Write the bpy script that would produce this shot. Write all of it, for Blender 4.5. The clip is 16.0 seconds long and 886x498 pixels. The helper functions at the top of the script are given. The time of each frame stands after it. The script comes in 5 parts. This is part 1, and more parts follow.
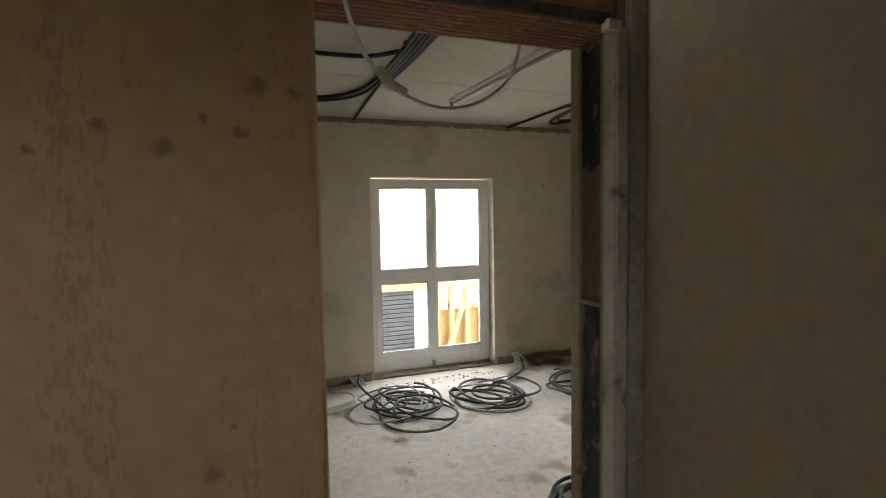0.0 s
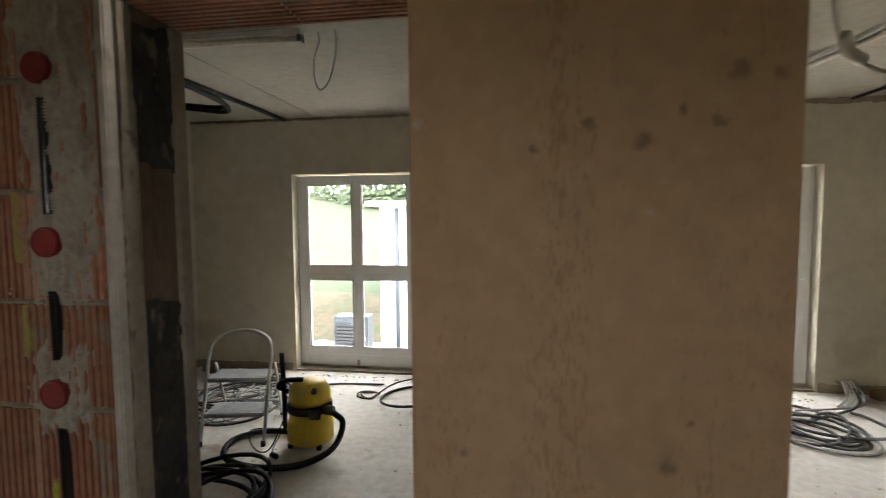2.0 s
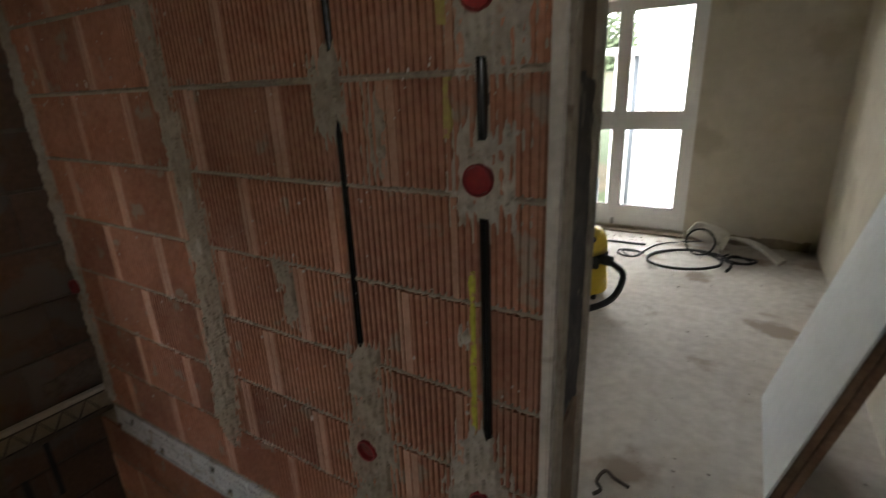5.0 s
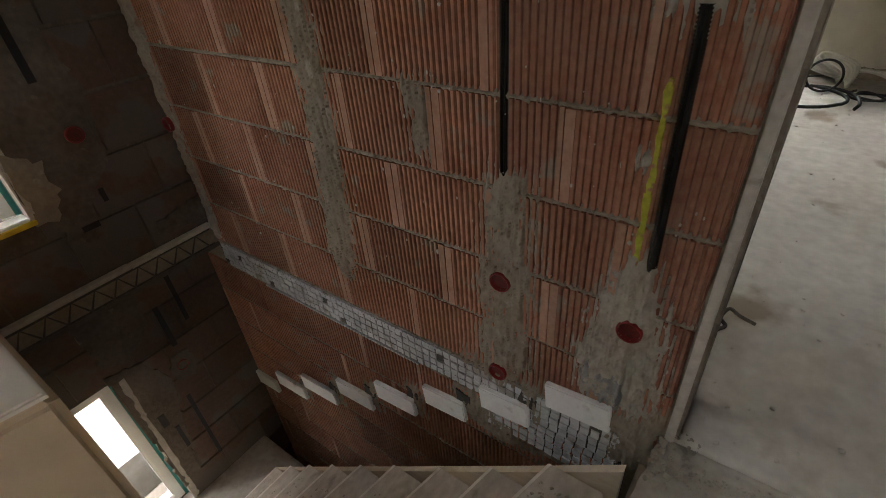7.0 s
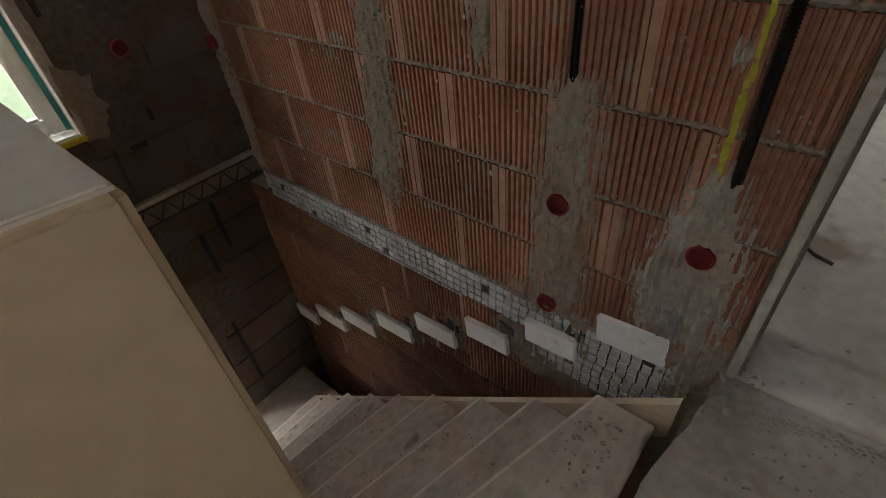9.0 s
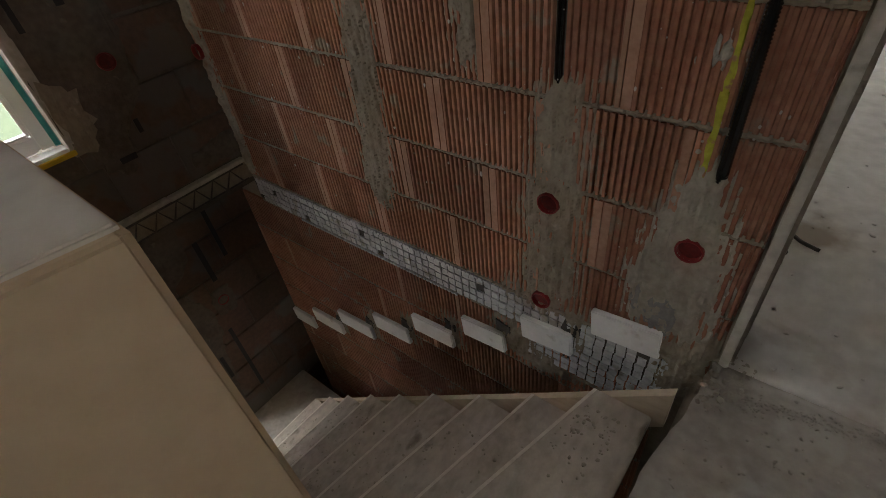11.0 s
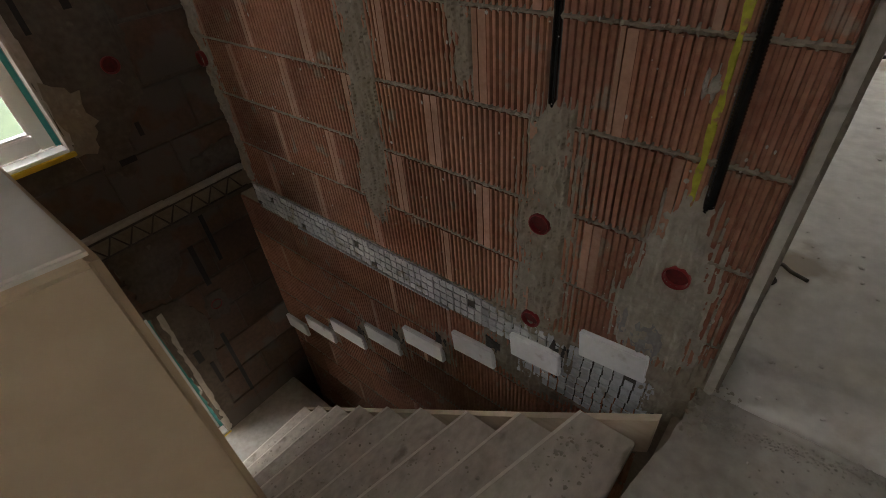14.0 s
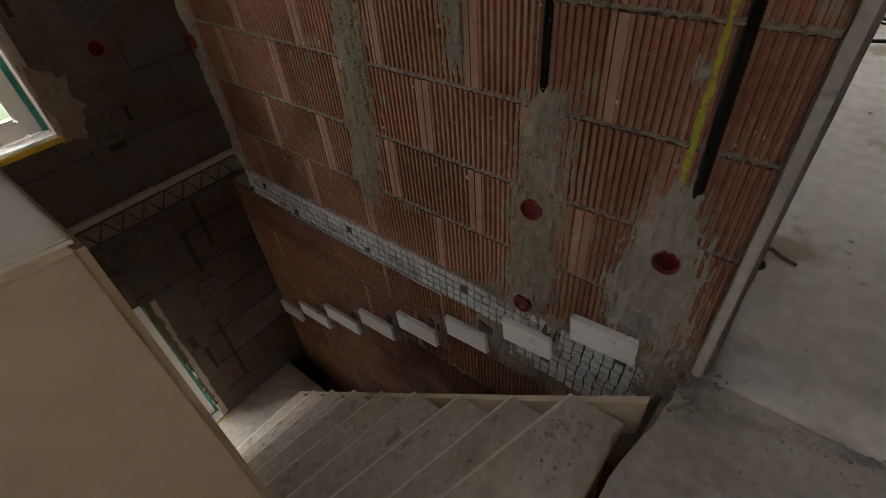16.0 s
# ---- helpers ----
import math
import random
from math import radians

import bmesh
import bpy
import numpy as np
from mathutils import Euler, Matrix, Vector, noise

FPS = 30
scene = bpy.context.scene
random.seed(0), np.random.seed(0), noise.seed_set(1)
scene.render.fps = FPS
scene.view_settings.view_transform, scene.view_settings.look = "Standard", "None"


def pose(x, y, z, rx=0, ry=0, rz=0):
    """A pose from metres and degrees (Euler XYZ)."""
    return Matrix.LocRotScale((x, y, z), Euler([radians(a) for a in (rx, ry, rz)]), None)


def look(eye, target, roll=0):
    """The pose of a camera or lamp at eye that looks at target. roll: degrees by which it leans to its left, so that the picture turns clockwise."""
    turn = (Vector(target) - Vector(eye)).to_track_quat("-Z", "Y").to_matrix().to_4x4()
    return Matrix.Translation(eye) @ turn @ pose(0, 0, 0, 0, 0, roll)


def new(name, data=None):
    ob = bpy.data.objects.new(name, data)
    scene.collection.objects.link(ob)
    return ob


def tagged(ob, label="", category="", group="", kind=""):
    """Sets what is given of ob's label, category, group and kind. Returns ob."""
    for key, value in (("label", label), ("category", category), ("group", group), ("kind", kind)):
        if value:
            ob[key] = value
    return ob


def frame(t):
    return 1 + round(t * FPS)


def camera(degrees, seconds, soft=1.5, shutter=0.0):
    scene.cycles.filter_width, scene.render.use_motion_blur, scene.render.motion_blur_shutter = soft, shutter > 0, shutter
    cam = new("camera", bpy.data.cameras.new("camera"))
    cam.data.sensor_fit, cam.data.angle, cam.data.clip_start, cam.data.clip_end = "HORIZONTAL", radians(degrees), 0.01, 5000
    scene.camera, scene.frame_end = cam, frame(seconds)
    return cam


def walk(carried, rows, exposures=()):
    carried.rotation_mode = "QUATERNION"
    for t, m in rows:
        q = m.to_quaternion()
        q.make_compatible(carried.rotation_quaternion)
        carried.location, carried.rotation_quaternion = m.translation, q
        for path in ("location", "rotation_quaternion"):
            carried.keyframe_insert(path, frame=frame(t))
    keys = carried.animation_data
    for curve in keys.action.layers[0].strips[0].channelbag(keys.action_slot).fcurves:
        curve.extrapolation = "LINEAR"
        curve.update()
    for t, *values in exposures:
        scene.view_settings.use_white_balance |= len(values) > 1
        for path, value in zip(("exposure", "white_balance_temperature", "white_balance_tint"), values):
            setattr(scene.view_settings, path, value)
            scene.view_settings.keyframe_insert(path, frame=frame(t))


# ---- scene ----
cam = camera(84.9, 16.0, soft=0.95, shutter=0.35)
EXPOSURES = [(0, 1.76), (0.5, 1.80), (1.5, 2.08), (2.5, 1.94), (3.5, 1.71), (5, 1.90), (7.5, 2.12), (8.5, 1.96), (12, 1.77), (16, 1.75)]
PATH = [
    (0, (0.441, 0.053, 1.538), (1.113, 1.933, 1.416), -1.0),
    (0.5, (0.390, 0.084, 1.535), (0.875, 2.020, 1.403), -1.4),
    (1, (0.294, 0.092, 1.541), (0.498, 2.077, 1.411), -1.4),
    (1.5, (0.195, 0.074, 1.541), (0.132, 2.069, 1.419), -1.1),
    (2, (0.073, 0.098, 1.541), (-0.221, 2.072, 1.403), -0.4),
    (2.5, (-0.06, 0.114, 1.535), (-0.514, 2.055, 1.374), 0.8),
    (3, (-0.178, 0.097, 1.528), (-0.795, 1.99, 1.343), 1.3),
    (3.5, (-0.313, 0.05, 1.47), (-1.087, 1.871, 1.176), -1.6),
    (4, (-0.4, 0.043, 1.415), (-1.248, 1.807, 1.004), -1.1),
    (4.5, (-0.439, 0.11, 1.395), (-1.297, 1.856, 0.932), -1.4),
    (5, (-0.51, 0.16, 1.326), (-1.515, 1.767, 0.687), -2.3),
    (5.2, (-0.54, 0.179, 1.296), (-1.628, 1.693, 0.573), -3.1),
    (7.3, (-0.808, 0.05, 1.198), (-1.813, 1.323, 0.029), -4.9),
    (7.5, (-0.818, 0.047, 1.174), (-1.816, 1.319, -0.004), -4.6),
    (8, (-0.834, 0.03, 1.12), (-1.813, 1.259, -0.116), -3.5),
    (8.5, (-0.843, 0.011, 1.111), (-1.871, 1.164, -0.16), -4.6),
    (9, (-0.836, 0.013, 1.106), (-1.897, 1.113, -0.185), -6.4),
    (11.5, (-0.83, 0.015, 1.14), (-1.868, 1.122, -0.163), -8.4),
    (12, (-0.813, 0.016, 1.149), (-1.875, 1.132, -0.126), -8.6),
    (12.5, (-0.81, 0.02, 1.15), (-1.904, 1.14, -0.095), -8.1),
    (13, (-0.815, 0.014, 1.149), (-1.944, 1.121, -0.077), -7.1),
    (13.5, (-0.816, 0.019, 1.148), (-1.941, 1.124, -0.083), -7.1),
    (14, (-0.815, 0.036, 1.146), (-1.865, 1.166, -0.127), -5.7),
    (14.5, (-0.807, 0.043, 1.151), (-1.867, 1.17, -0.116), -4.6),
    (15, (-0.802, 0.039, 1.154), (-1.85, 1.175, -0.116), -4.5),
    (15.5, (-0.802, 0.037, 1.153), (-1.84, 1.174, -0.124), -4.7),
    (16, (-0.807, 0.039, 1.149), (-1.818, 1.149, -0.171), -5.5),
]
walk(cam, [(t, look(eye, target, roll)) for t, eye, target, roll in PATH], EXPOSURES)

# ---- light ----
world = bpy.data.worlds.new("overcast_sky")
scene.world = world
world.use_nodes = True
wn = world.node_tree.nodes
sky = wn.new("ShaderNodeTexSky")
sky.sky_type = "NISHITA"
sky.sun_disc = False
sky.sun_elevation, sky.sun_rotation = radians(53), radians(82)
sky.dust_density, sky.air_density = 4.0, 1.0
soften = wn.new("ShaderNodeMixRGB")
soften.inputs[0].default_value = 0.7
soften.inputs[2].default_value = (9.3, 9.2, 8.95, 1)
world.node_tree.links.new(sky.outputs[0], soften.inputs[1])
world.node_tree.links.new(soften.outputs[0], wn["Background"].inputs[0])
wn["Background"].inputs[1].default_value = 0.6
sun = bpy.data.lights.new("sun", "SUN")
sun.energy, sun.angle, sun.color = 0.5, radians(14), (1.0, 0.96, 0.9)
sun_ob = new("sun", sun)
sun_ob.matrix_world = look((30, 4, 40), (0, 0, 0))


# ---- materials ----
def mat(name, a, b, rough=0.85, big=1.2, fine=30.0, bump=0.3, metal=0.0, stretch=(1, 1, 1), vary=0.0, speck=None):
    """Two-scale mottled surface between the colours a and b; vary: brightness by object; speck: (colour, amount, scale)."""
    m = bpy.data.materials.new(name)
    m.use_nodes = True
    n, l = m.node_tree.nodes, m.node_tree.links
    p = n["Principled BSDF"]
    p.inputs["Roughness"].default_value = rough
    p.inputs["Metallic"].default_value = metal
    geo = n.new("ShaderNodeNewGeometry")
    mp = n.new("ShaderNodeMapping")
    mp.inputs["Scale"].default_value = stretch
    l.new(geo.outputs["Position"], mp.inputs[0])
    n1 = n.new("ShaderNodeTexNoise"); n1.inputs["Scale"].default_value = big; n1.inputs["Detail"].default_value = 5
    n2 = n.new("ShaderNodeTexNoise"); n2.inputs["Scale"].default_value = fine; n2.inputs["Detail"].default_value = 6
    l.new(mp.outputs[0], n1.inputs["Vector"]); l.new(mp.outputs[0], n2.inputs["Vector"])
    add = n.new("ShaderNodeMath"); add.operation = "MULTIPLY_ADD"
    l.new(n2.outputs[0], add.inputs[0]); add.inputs[1].default_value = 0.5
    mul = n.new("ShaderNodeMath"); mul.operation = "MULTIPLY"; mul.inputs[1].default_value = 0.5
    l.new(n1.outputs[0], mul.inputs[0]); l.new(mul.outputs[0], add.inputs[2])
    ramp = n.new("ShaderNodeValToRGB")
    ramp.color_ramp.elements[0].position, ramp.color_ramp.elements[0].color = 0.36, (*a, 1)
    ramp.color_ramp.elements[1].position, ramp.color_ramp.elements[1].color = 0.64, (*b, 1)
    l.new(add.outputs[0], ramp.inputs[0])
    out = ramp.outputs[0]
    if speck:
        n3 = n.new("ShaderNodeTexNoise"); n3.inputs["Scale"].default_value = speck[2]; n3.inputs["Detail"].default_value = 7
        l.new(mp.outputs[0], n3.inputs["Vector"])
        r3 = n.new("ShaderNodeValToRGB")
        r3.color_ramp.elements[0].position = speck[1]; r3.color_ramp.elements[1].position = min(speck[1] + 0.07, 1)
        l.new(n3.outputs[0], r3.inputs[0])
        mx = n.new("ShaderNodeMixRGB"); l.new(r3.outputs[0], mx.inputs[0]); l.new(out, mx.inputs[1]); mx.inputs[2].default_value = (*speck[0], 1)
        out = mx.outputs[0]
    if vary:
        info = n.new("ShaderNodeObjectInfo")
        rng = n.new("ShaderNodeMapRange"); rng.inputs[3].default_value = 1 - vary; rng.inputs[4].default_value = 1 + vary
        l.new(info.outputs["Random"], rng.inputs[0])
        hs = n.new("ShaderNodeHueSaturation"); l.new(rng.outputs[0], hs.inputs["Value"]); l.new(out, hs.inputs["Color"])
        out = hs.outputs[0]
    l.new(out, p.inputs["Base Color"])
    if bump:
        bp = n.new("ShaderNodeBump"); bp.inputs["Strength"].default_value = bump; bp.inputs["Distance"].default_value = 0.006
        l.new(add.outputs[0], bp.inputs["Height"]); l.new(bp.outputs[0], p.inputs["Normal"])
    return m


def pier_plaster():
    """Tan gypsum plaster with upright trowel streaks and dark damp spots."""
    m = mat("tan_plaster", (0.47, 0.31, 0.185), (0.58, 0.395, 0.242), 0.9, 1.6, 20, 0.25, speck=((0.36, 0.24, 0.15), 0.64, 3.0))
    n, l = m.node_tree.nodes, m.node_tree.links
    p = n["Principled BSDF"]
    src = p.inputs["Base Color"].links[0].from_socket
    geo = n.new("ShaderNodeNewGeometry")
    mp = n.new("ShaderNodeMapping"); mp.inputs["Scale"].default_value = (100, 100, 26)
    l.new(geo.outputs["Position"], mp.inputs[0])
    ns = n.new("ShaderNodeTexNoise"); ns.inputs["Scale"].default_value = 1.6; ns.inputs["Detail"].default_value = 6; ns.inputs["Distortion"].default_value = 0.3
    l.new(mp.outputs[0], ns.inputs["Vector"])
    rp = n.new("ShaderNodeValToRGB")
    rp.color_ramp.elements[0].position = 0.60; rp.color_ramp.elements[1].position = 0.71
    rp.color_ramp.elements[1].color = (0.36, 0.36, 0.36, 1)
    mc = n.new("ShaderNodeMapping"); mc.inputs["Scale"].default_value = (11, 11, 0.7)
    l.new(geo.outputs["Position"], mc.inputs[0])
    col = n.new("ShaderNodeTexNoise"); col.inputs["Scale"].default_value = 1.0; col.inputs["Detail"].default_value = 2
    l.new(mc.outputs[0], col.inputs["Vector"])
    sm = n.new("ShaderNodeMath"); sm.operation = "MULTIPLY_ADD"; sm.inputs[1].default_value = 0.55; sm.inputs[2].default_value = -0.275
    l.new(col.outputs[0], sm.inputs[0])
    sa = n.new("ShaderNodeMath"); sa.operation = "ADD"
    l.new(sm.outputs[0], sa.inputs[0]); l.new(ns.outputs[0], sa.inputs[1])
    l.new(sa.outputs[0], rp.inputs[0])
    mx = n.new("ShaderNodeMixRGB"); l.new(rp.outputs[0], mx.inputs[0]); l.new(src, mx.inputs[1]); mx.inputs[2].default_value = (0.25, 0.15, 0.085, 1)
    out = mx.outputs[0]
    wob = n.new("ShaderNodeTexNoise"); wob.inputs["Scale"].default_value = 38
    l.new(geo.outputs["Position"], wob.inputs["Vector"])
    wv = n.new("ShaderNodeVectorMath"); wv.operation = "MULTIPLY_ADD"; wv.inputs[1].default_value = (0.028, 0.028, 0.028)
    l.new(wob.outputs["Color"], wv.inputs[0]); l.new(geo.outputs["Position"], wv.inputs[2])
    for x, z, r, c in ((0.286, 1.661, 0.016, (0.16, 0.115, 0.08)), (0.197, 1.692, 0.013, (0.17, 0.12, 0.08)), (0.345, 1.71, 0.010, (0.18, 0.125, 0.08)),
                       (0.40, 1.69, 0.012, (0.2, 0.14, 0.09)), (0.10, 1.655, 0.008, (0.18, 0.125, 0.08)), (0.43, 1.775, 0.018, (0.23, 0.16, 0.1)), (0.49, 1.765, 0.014, (0.23, 0.16, 0.1)),
                       (0.30, 1.545, 0.010, (0.6, 0.47, 0.36)), (-0.10, 1.70, 0.012, (0.6, 0.5, 0.4)), (0.335, 1.105, 0.016, (0.19, 0.14, 0.1)), (0.37, 1.185, 0.008, (0.18, 0.12, 0.08)), (-0.02, 1.11, 0.010, (0.2, 0.14, 0.1))):
        dv = n.new("ShaderNodeVectorMath"); dv.operation = "DISTANCE"; dv.inputs[1].default_value = (x + 0.014, 0.952 + 0.014, z + 0.014)
        l.new(wv.outputs[0], dv.inputs[0])
        mr = n.new("ShaderNodeMapRange"); mr.inputs[1].default_value = r * 0.45; mr.inputs[2].default_value = r * 1.2; mr.inputs[3].default_value = 0.62; mr.inputs[4].default_value = 0.0
        l.new(dv.outputs["Value"], mr.inputs[0])
        mz = n.new("ShaderNodeMixRGB"); l.new(mr.outputs[0], mz.inputs[0]); l.new(out, mz.inputs[1]); mz.inputs[2].default_value = (*c, 1)
        out = mz.outputs[0]
    l.new(out, p.inputs["Base Color"])
    return m


TAN = pier_plaster()
PLASTER = mat("room_plaster", (0.50, 0.455, 0.36), (0.60, 0.55, 0.45), 0.92, 0.9, 9, 0.25, speck=((0.45, 0.40, 0.31), 0.6, 1.7))
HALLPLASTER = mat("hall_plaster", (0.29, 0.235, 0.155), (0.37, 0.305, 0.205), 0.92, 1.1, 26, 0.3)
BEADPLASTER = mat("bead_plaster", (0.40, 0.36, 0.31), (0.56, 0.52, 0.46), 0.9, 4, 40, 0.5, speck=((0.25, 0.21, 0.17), 0.63, 9))
MORTAR = mat("grey_mortar", (0.235, 0.195, 0.145), (0.33, 0.28, 0.215), 0.95, 10, 45, 1.0, speck=((0.41, 0.36, 0.29), 0.66, 13))
PALEMORTAR = mat("pale_plaster_smear", (0.29, 0.25, 0.20), (0.43, 0.385, 0.32), 0.95, 9, 45, 1.0, speck=((0.30, 0.20, 0.14), 0.66, 11))
# Darker copy of the grey mortar, with the stairwell's dimness in its colour.
SHADEMORTAR = mat("shaded_stair_mortar", (0.092, 0.075, 0.058), (0.155, 0.128, 0.10), 0.95, 8, 40, 1.0, speck=((0.26, 0.225, 0.18), 0.66, 9))
REVEAL = mat("dirty_brick_reveal", (0.13, 0.088, 0.06), (0.22, 0.158, 0.112), 0.93, 7, 50, 0.6, stretch=(1, 1, 0.5), speck=((0.24, 0.10, 0.06), 0.6, 7))
REVEALEDGE = mat("grey_reveal_plaster", (0.24, 0.205, 0.16), (0.34, 0.295, 0.235), 0.92, 5, 40, 0.5, speck=((0.16, 0.12, 0.09), 0.64, 12))
GLOSSBLACK = mat("shiny_black_conduit", (0.004, 0.004, 0.004), (0.012, 0.012, 0.012), 0.22, 9, 60, 0.05)
HALLFLOOR = mat("brown_dusty_screed", (0.285, 0.250, 0.212), (0.43, 0.383, 0.33), 0.95, 2.6, 26, 0.9, speck=((0.40, 0.365, 0.32), 0.6, 7))
BRICK = mat("hollow_clay_block", (0.275, 0.113, 0.067), (0.40, 0.192, 0.123), 0.9, 6, 50, 0.5, vary=0.22, speck=((0.31, 0.235, 0.175), 0.63, 10))
SMOOTHBRICK = mat("smooth_clay_strip", (0.345, 0.180, 0.115), (0.475, 0.275, 0.19), 0.9, 8, 60, 0.3, vary=0.15)
# Block colour taken down to stand for the dim stairwell end.
SHADEBRICK = mat("shaded_stair_brick", (0.098, 0.064, 0.047), (0.150, 0.092, 0.066), 0.92, 4, 40, 0.5, vary=0.14, speck=((0.125, 0.105, 0.088), 0.54, 4))
CONCRETE = mat("dusty_concrete", (0.50, 0.46, 0.41), (0.68, 0.64, 0.58), 0.93, 1.3, 18, 0.5, speck=((0.36, 0.295, 0.23), 0.585, 2.2))
CEILING = mat("ceiling_board", (0.365, 0.345, 0.285), (0.44, 0.415, 0.35), 0.9, 1.2, 14, 0.1)
BITUMEN = mat("black_bitumen", (0.005, 0.005, 0.005), (0.055, 0.049, 0.042), 0.7, 16, 60, 1.0, stretch=(1, 1, 0.6), speck=((0.17, 0.145, 0.12), 0.60, 20))
PVC = mat("white_pvc", (0.74, 0.74, 0.73), (0.80, 0.80, 0.79), 0.35, 2, 20, 0.02)
# Box rims, and flush discs toned down like the inside of a cup.
DULLRED = mat("dull_red_plastic", (0.17, 0.008, 0.010), (0.27, 0.014, 0.014), 0.5, 12, 60, 0.15)
# Red darkened to stand for the shade deep inside an open box.
SHADERED = mat("shaded_red_plastic", (0.075, 0.004, 0.004), (0.15, 0.008, 0.008), 0.5, 30, 80, 0.3)
# Rubber and cables; also the slot shade on the stairwell walls.
BLACK = mat("black_rubber_and_slot_shade", (0.006, 0.006, 0.006), (0.016, 0.016, 0.016), 0.6, 9, 60, 0.2)
DUSTBLACK = mat("dusty_black_cable", (0.04, 0.04, 0.042), (0.14, 0.135, 0.13), 0.75, 5, 30, 0.2)
GREYCABLE = mat("grey_cable", (0.25, 0.25, 0.25), (0.40, 0.40, 0.39), 0.6, 5, 30, 0.1)
WHITETUBE = mat("dusty_white_conduit", (0.52, 0.50, 0.45), (0.66, 0.64, 0.58), 0.65, 5, 40, 0.2)
YELLOW = mat("yellow_plastic", (0.58, 0.40, 0.015), (0.70, 0.50, 0.03), 0.45, 6, 40, 0.08, speck=((0.50, 0.40, 0.17), 0.62, 8))
SPRAY = mat("yellow_spray_paint", (0.32, 0.31, 0.02), (0.52, 0.51, 0.05), 0.75, 16, 70, 0.4, speck=((0.33, 0.17, 0.09), 0.55, 30))
STEEL = mat("galvanised_steel", (0.42, 0.42, 0.42), (0.56, 0.56, 0.56), 0.4, 8, 50, 0.05, metal=0.8)
DARKSTEEL = mat("rusty_dark_steel", (0.06, 0.05, 0.045), (0.14, 0.11, 0.09), 0.7, 14, 60, 0.4, metal=0.3)
WOOD = mat("raw_stair_timber", (0.40, 0.345, 0.285), (0.60, 0.53, 0.45), 0.88, 5, 38, 0.9, stretch=(1, 0.6, 1), speck=((0.27, 0.225, 0.18), 0.585, 8))
PALEEDGE = mat("pale_tread_edge", (0.62, 0.56, 0.48), (0.78, 0.72, 0.63), 0.85, 6, 40, 0.3)
FAINTSPRAY = mat("faint_yellow_spray", (0.33, 0.21, 0.09), (0.38, 0.35, 0.08), 0.85, 20, 80, 0.4, speck=((0.36, 0.20, 0.12), 0.52, 40))
PLY = mat("stringer_board", (0.50, 0.40, 0.285), (0.64, 0.53, 0.395), 0.8, 4, 30, 0.2, stretch=(0.4, 1, 1.4))
FOAM = mat("white_foam_block", (0.72, 0.72, 0.71), (0.80, 0.80, 0.79), 0.8, 6, 60, 0.2, speck=((0.6, 0.58, 0.55), 0.64, 14))
# Dark joints of the band, and the shade colour of slots and pockets.
DARKGAP = mat("dark_joint_and_slot_shade", (0.05, 0.045, 0.04), (0.10, 0.09, 0.08), 0.9, 10, 50, 0.4)
INSUL = mat("pale_insulating_band", (0.40, 0.41, 0.41), (0.55, 0.56, 0.56), 0.9, 10, 60, 0.4, speck=((0.36, 0.33, 0.29), 0.6, 12))
TEAL = mat("teal_sealing_tape", (0.03, 0.22, 0.22), (0.06, 0.30, 0.29), 0.6, 8, 40, 0.1)
PANELWHITE = mat("white_board_face", (0.60, 0.62, 0.61), (0.68, 0.70, 0.69), 0.6, 2, 20, 0.05)
PANELEDGE = mat("brown_board_edge", (0.16, 0.095, 0.06), (0.25, 0.16, 0.10), 0.9, 10, 60, 0.5)
GRASS = mat("meadow", (0.019, 0.031, 0.011), (0.034, 0.049, 0.02), 0.95, 0.4, 4, 0.3, speck=((0.055, 0.04, 0.022), 0.56, 0.35))
LEAF = mat("hedge_leaves", (0.07, 0.095, 0.05), (0.085, 0.112, 0.062), 0.9, 1.5, 9, 0.2)
YARD = mat("pale_gravel_yard", (0.30, 0.28, 0.25), (0.42, 0.40, 0.37), 0.95, 0.8, 14, 0.4)
WHITEWALL = mat("white_render", (0.78, 0.78, 0.77), (0.82, 0.82, 0.81), 0.9, 0.8, 12, 0.1)
TIMBER = mat("fresh_pine", (0.30, 0.19, 0.075), (0.40, 0.27, 0.125), 0.75, 2, 20, 0.15, stretch=(1, 1, 0.3))
SHUTTER = mat("anthracite_slat", (0.02, 0.022, 0.026), (0.035, 0.038, 0.043), 0.5, 3, 20, 0.05)
CHEST = mat("blue_grey_casing", (0.035, 0.045, 0.055), (0.05, 0.062, 0.075), 0.5, 3, 20, 0.05)


def glass_pane():
    m = bpy.data.materials.new("window_glass")
    m.use_nodes = True
    p = m.node_tree.nodes["Principled BSDF"]
    p.inputs["Roughness"].default_value = 0.02
    p.inputs["Transmission Weight"].default_value = 1.0
    p.inputs["IOR"].default_value = 1.05
    return m


GLASS = glass_pane()


# ---- builders ----
def part(name, bm, material, parent=None, label=""):
    me = bpy.data.meshes.new(name)
    bm.normal_update()
    bm.to_mesh(me)
    bm.free()
    me.materials.append(material)
    ob = new(name, me)
    if parent:
        ob.parent = parent
    if label:
        ob["label"] = label
    return ob


def thing(name, label, category, group="", kind=""):
    return tagged(new(name), label, category, group, kind)


def box(bm, x0, x1, y0, y1, z0, z1, m=None):
    v = [bm.verts.new((x, y, z)) for x in (x0, x1) for y in (y0, y1) for z in (z0, z1)]
    if m:
        for q in v:
            q.co = m @ q.co
    for f in ((0, 1, 3, 2), (4, 6, 7, 5), (0, 4, 5, 1), (2, 3, 7, 6), (0, 2, 6, 4), (1, 5, 7, 3)):
        bm.faces.new([v[i] for i in f])
    return bm


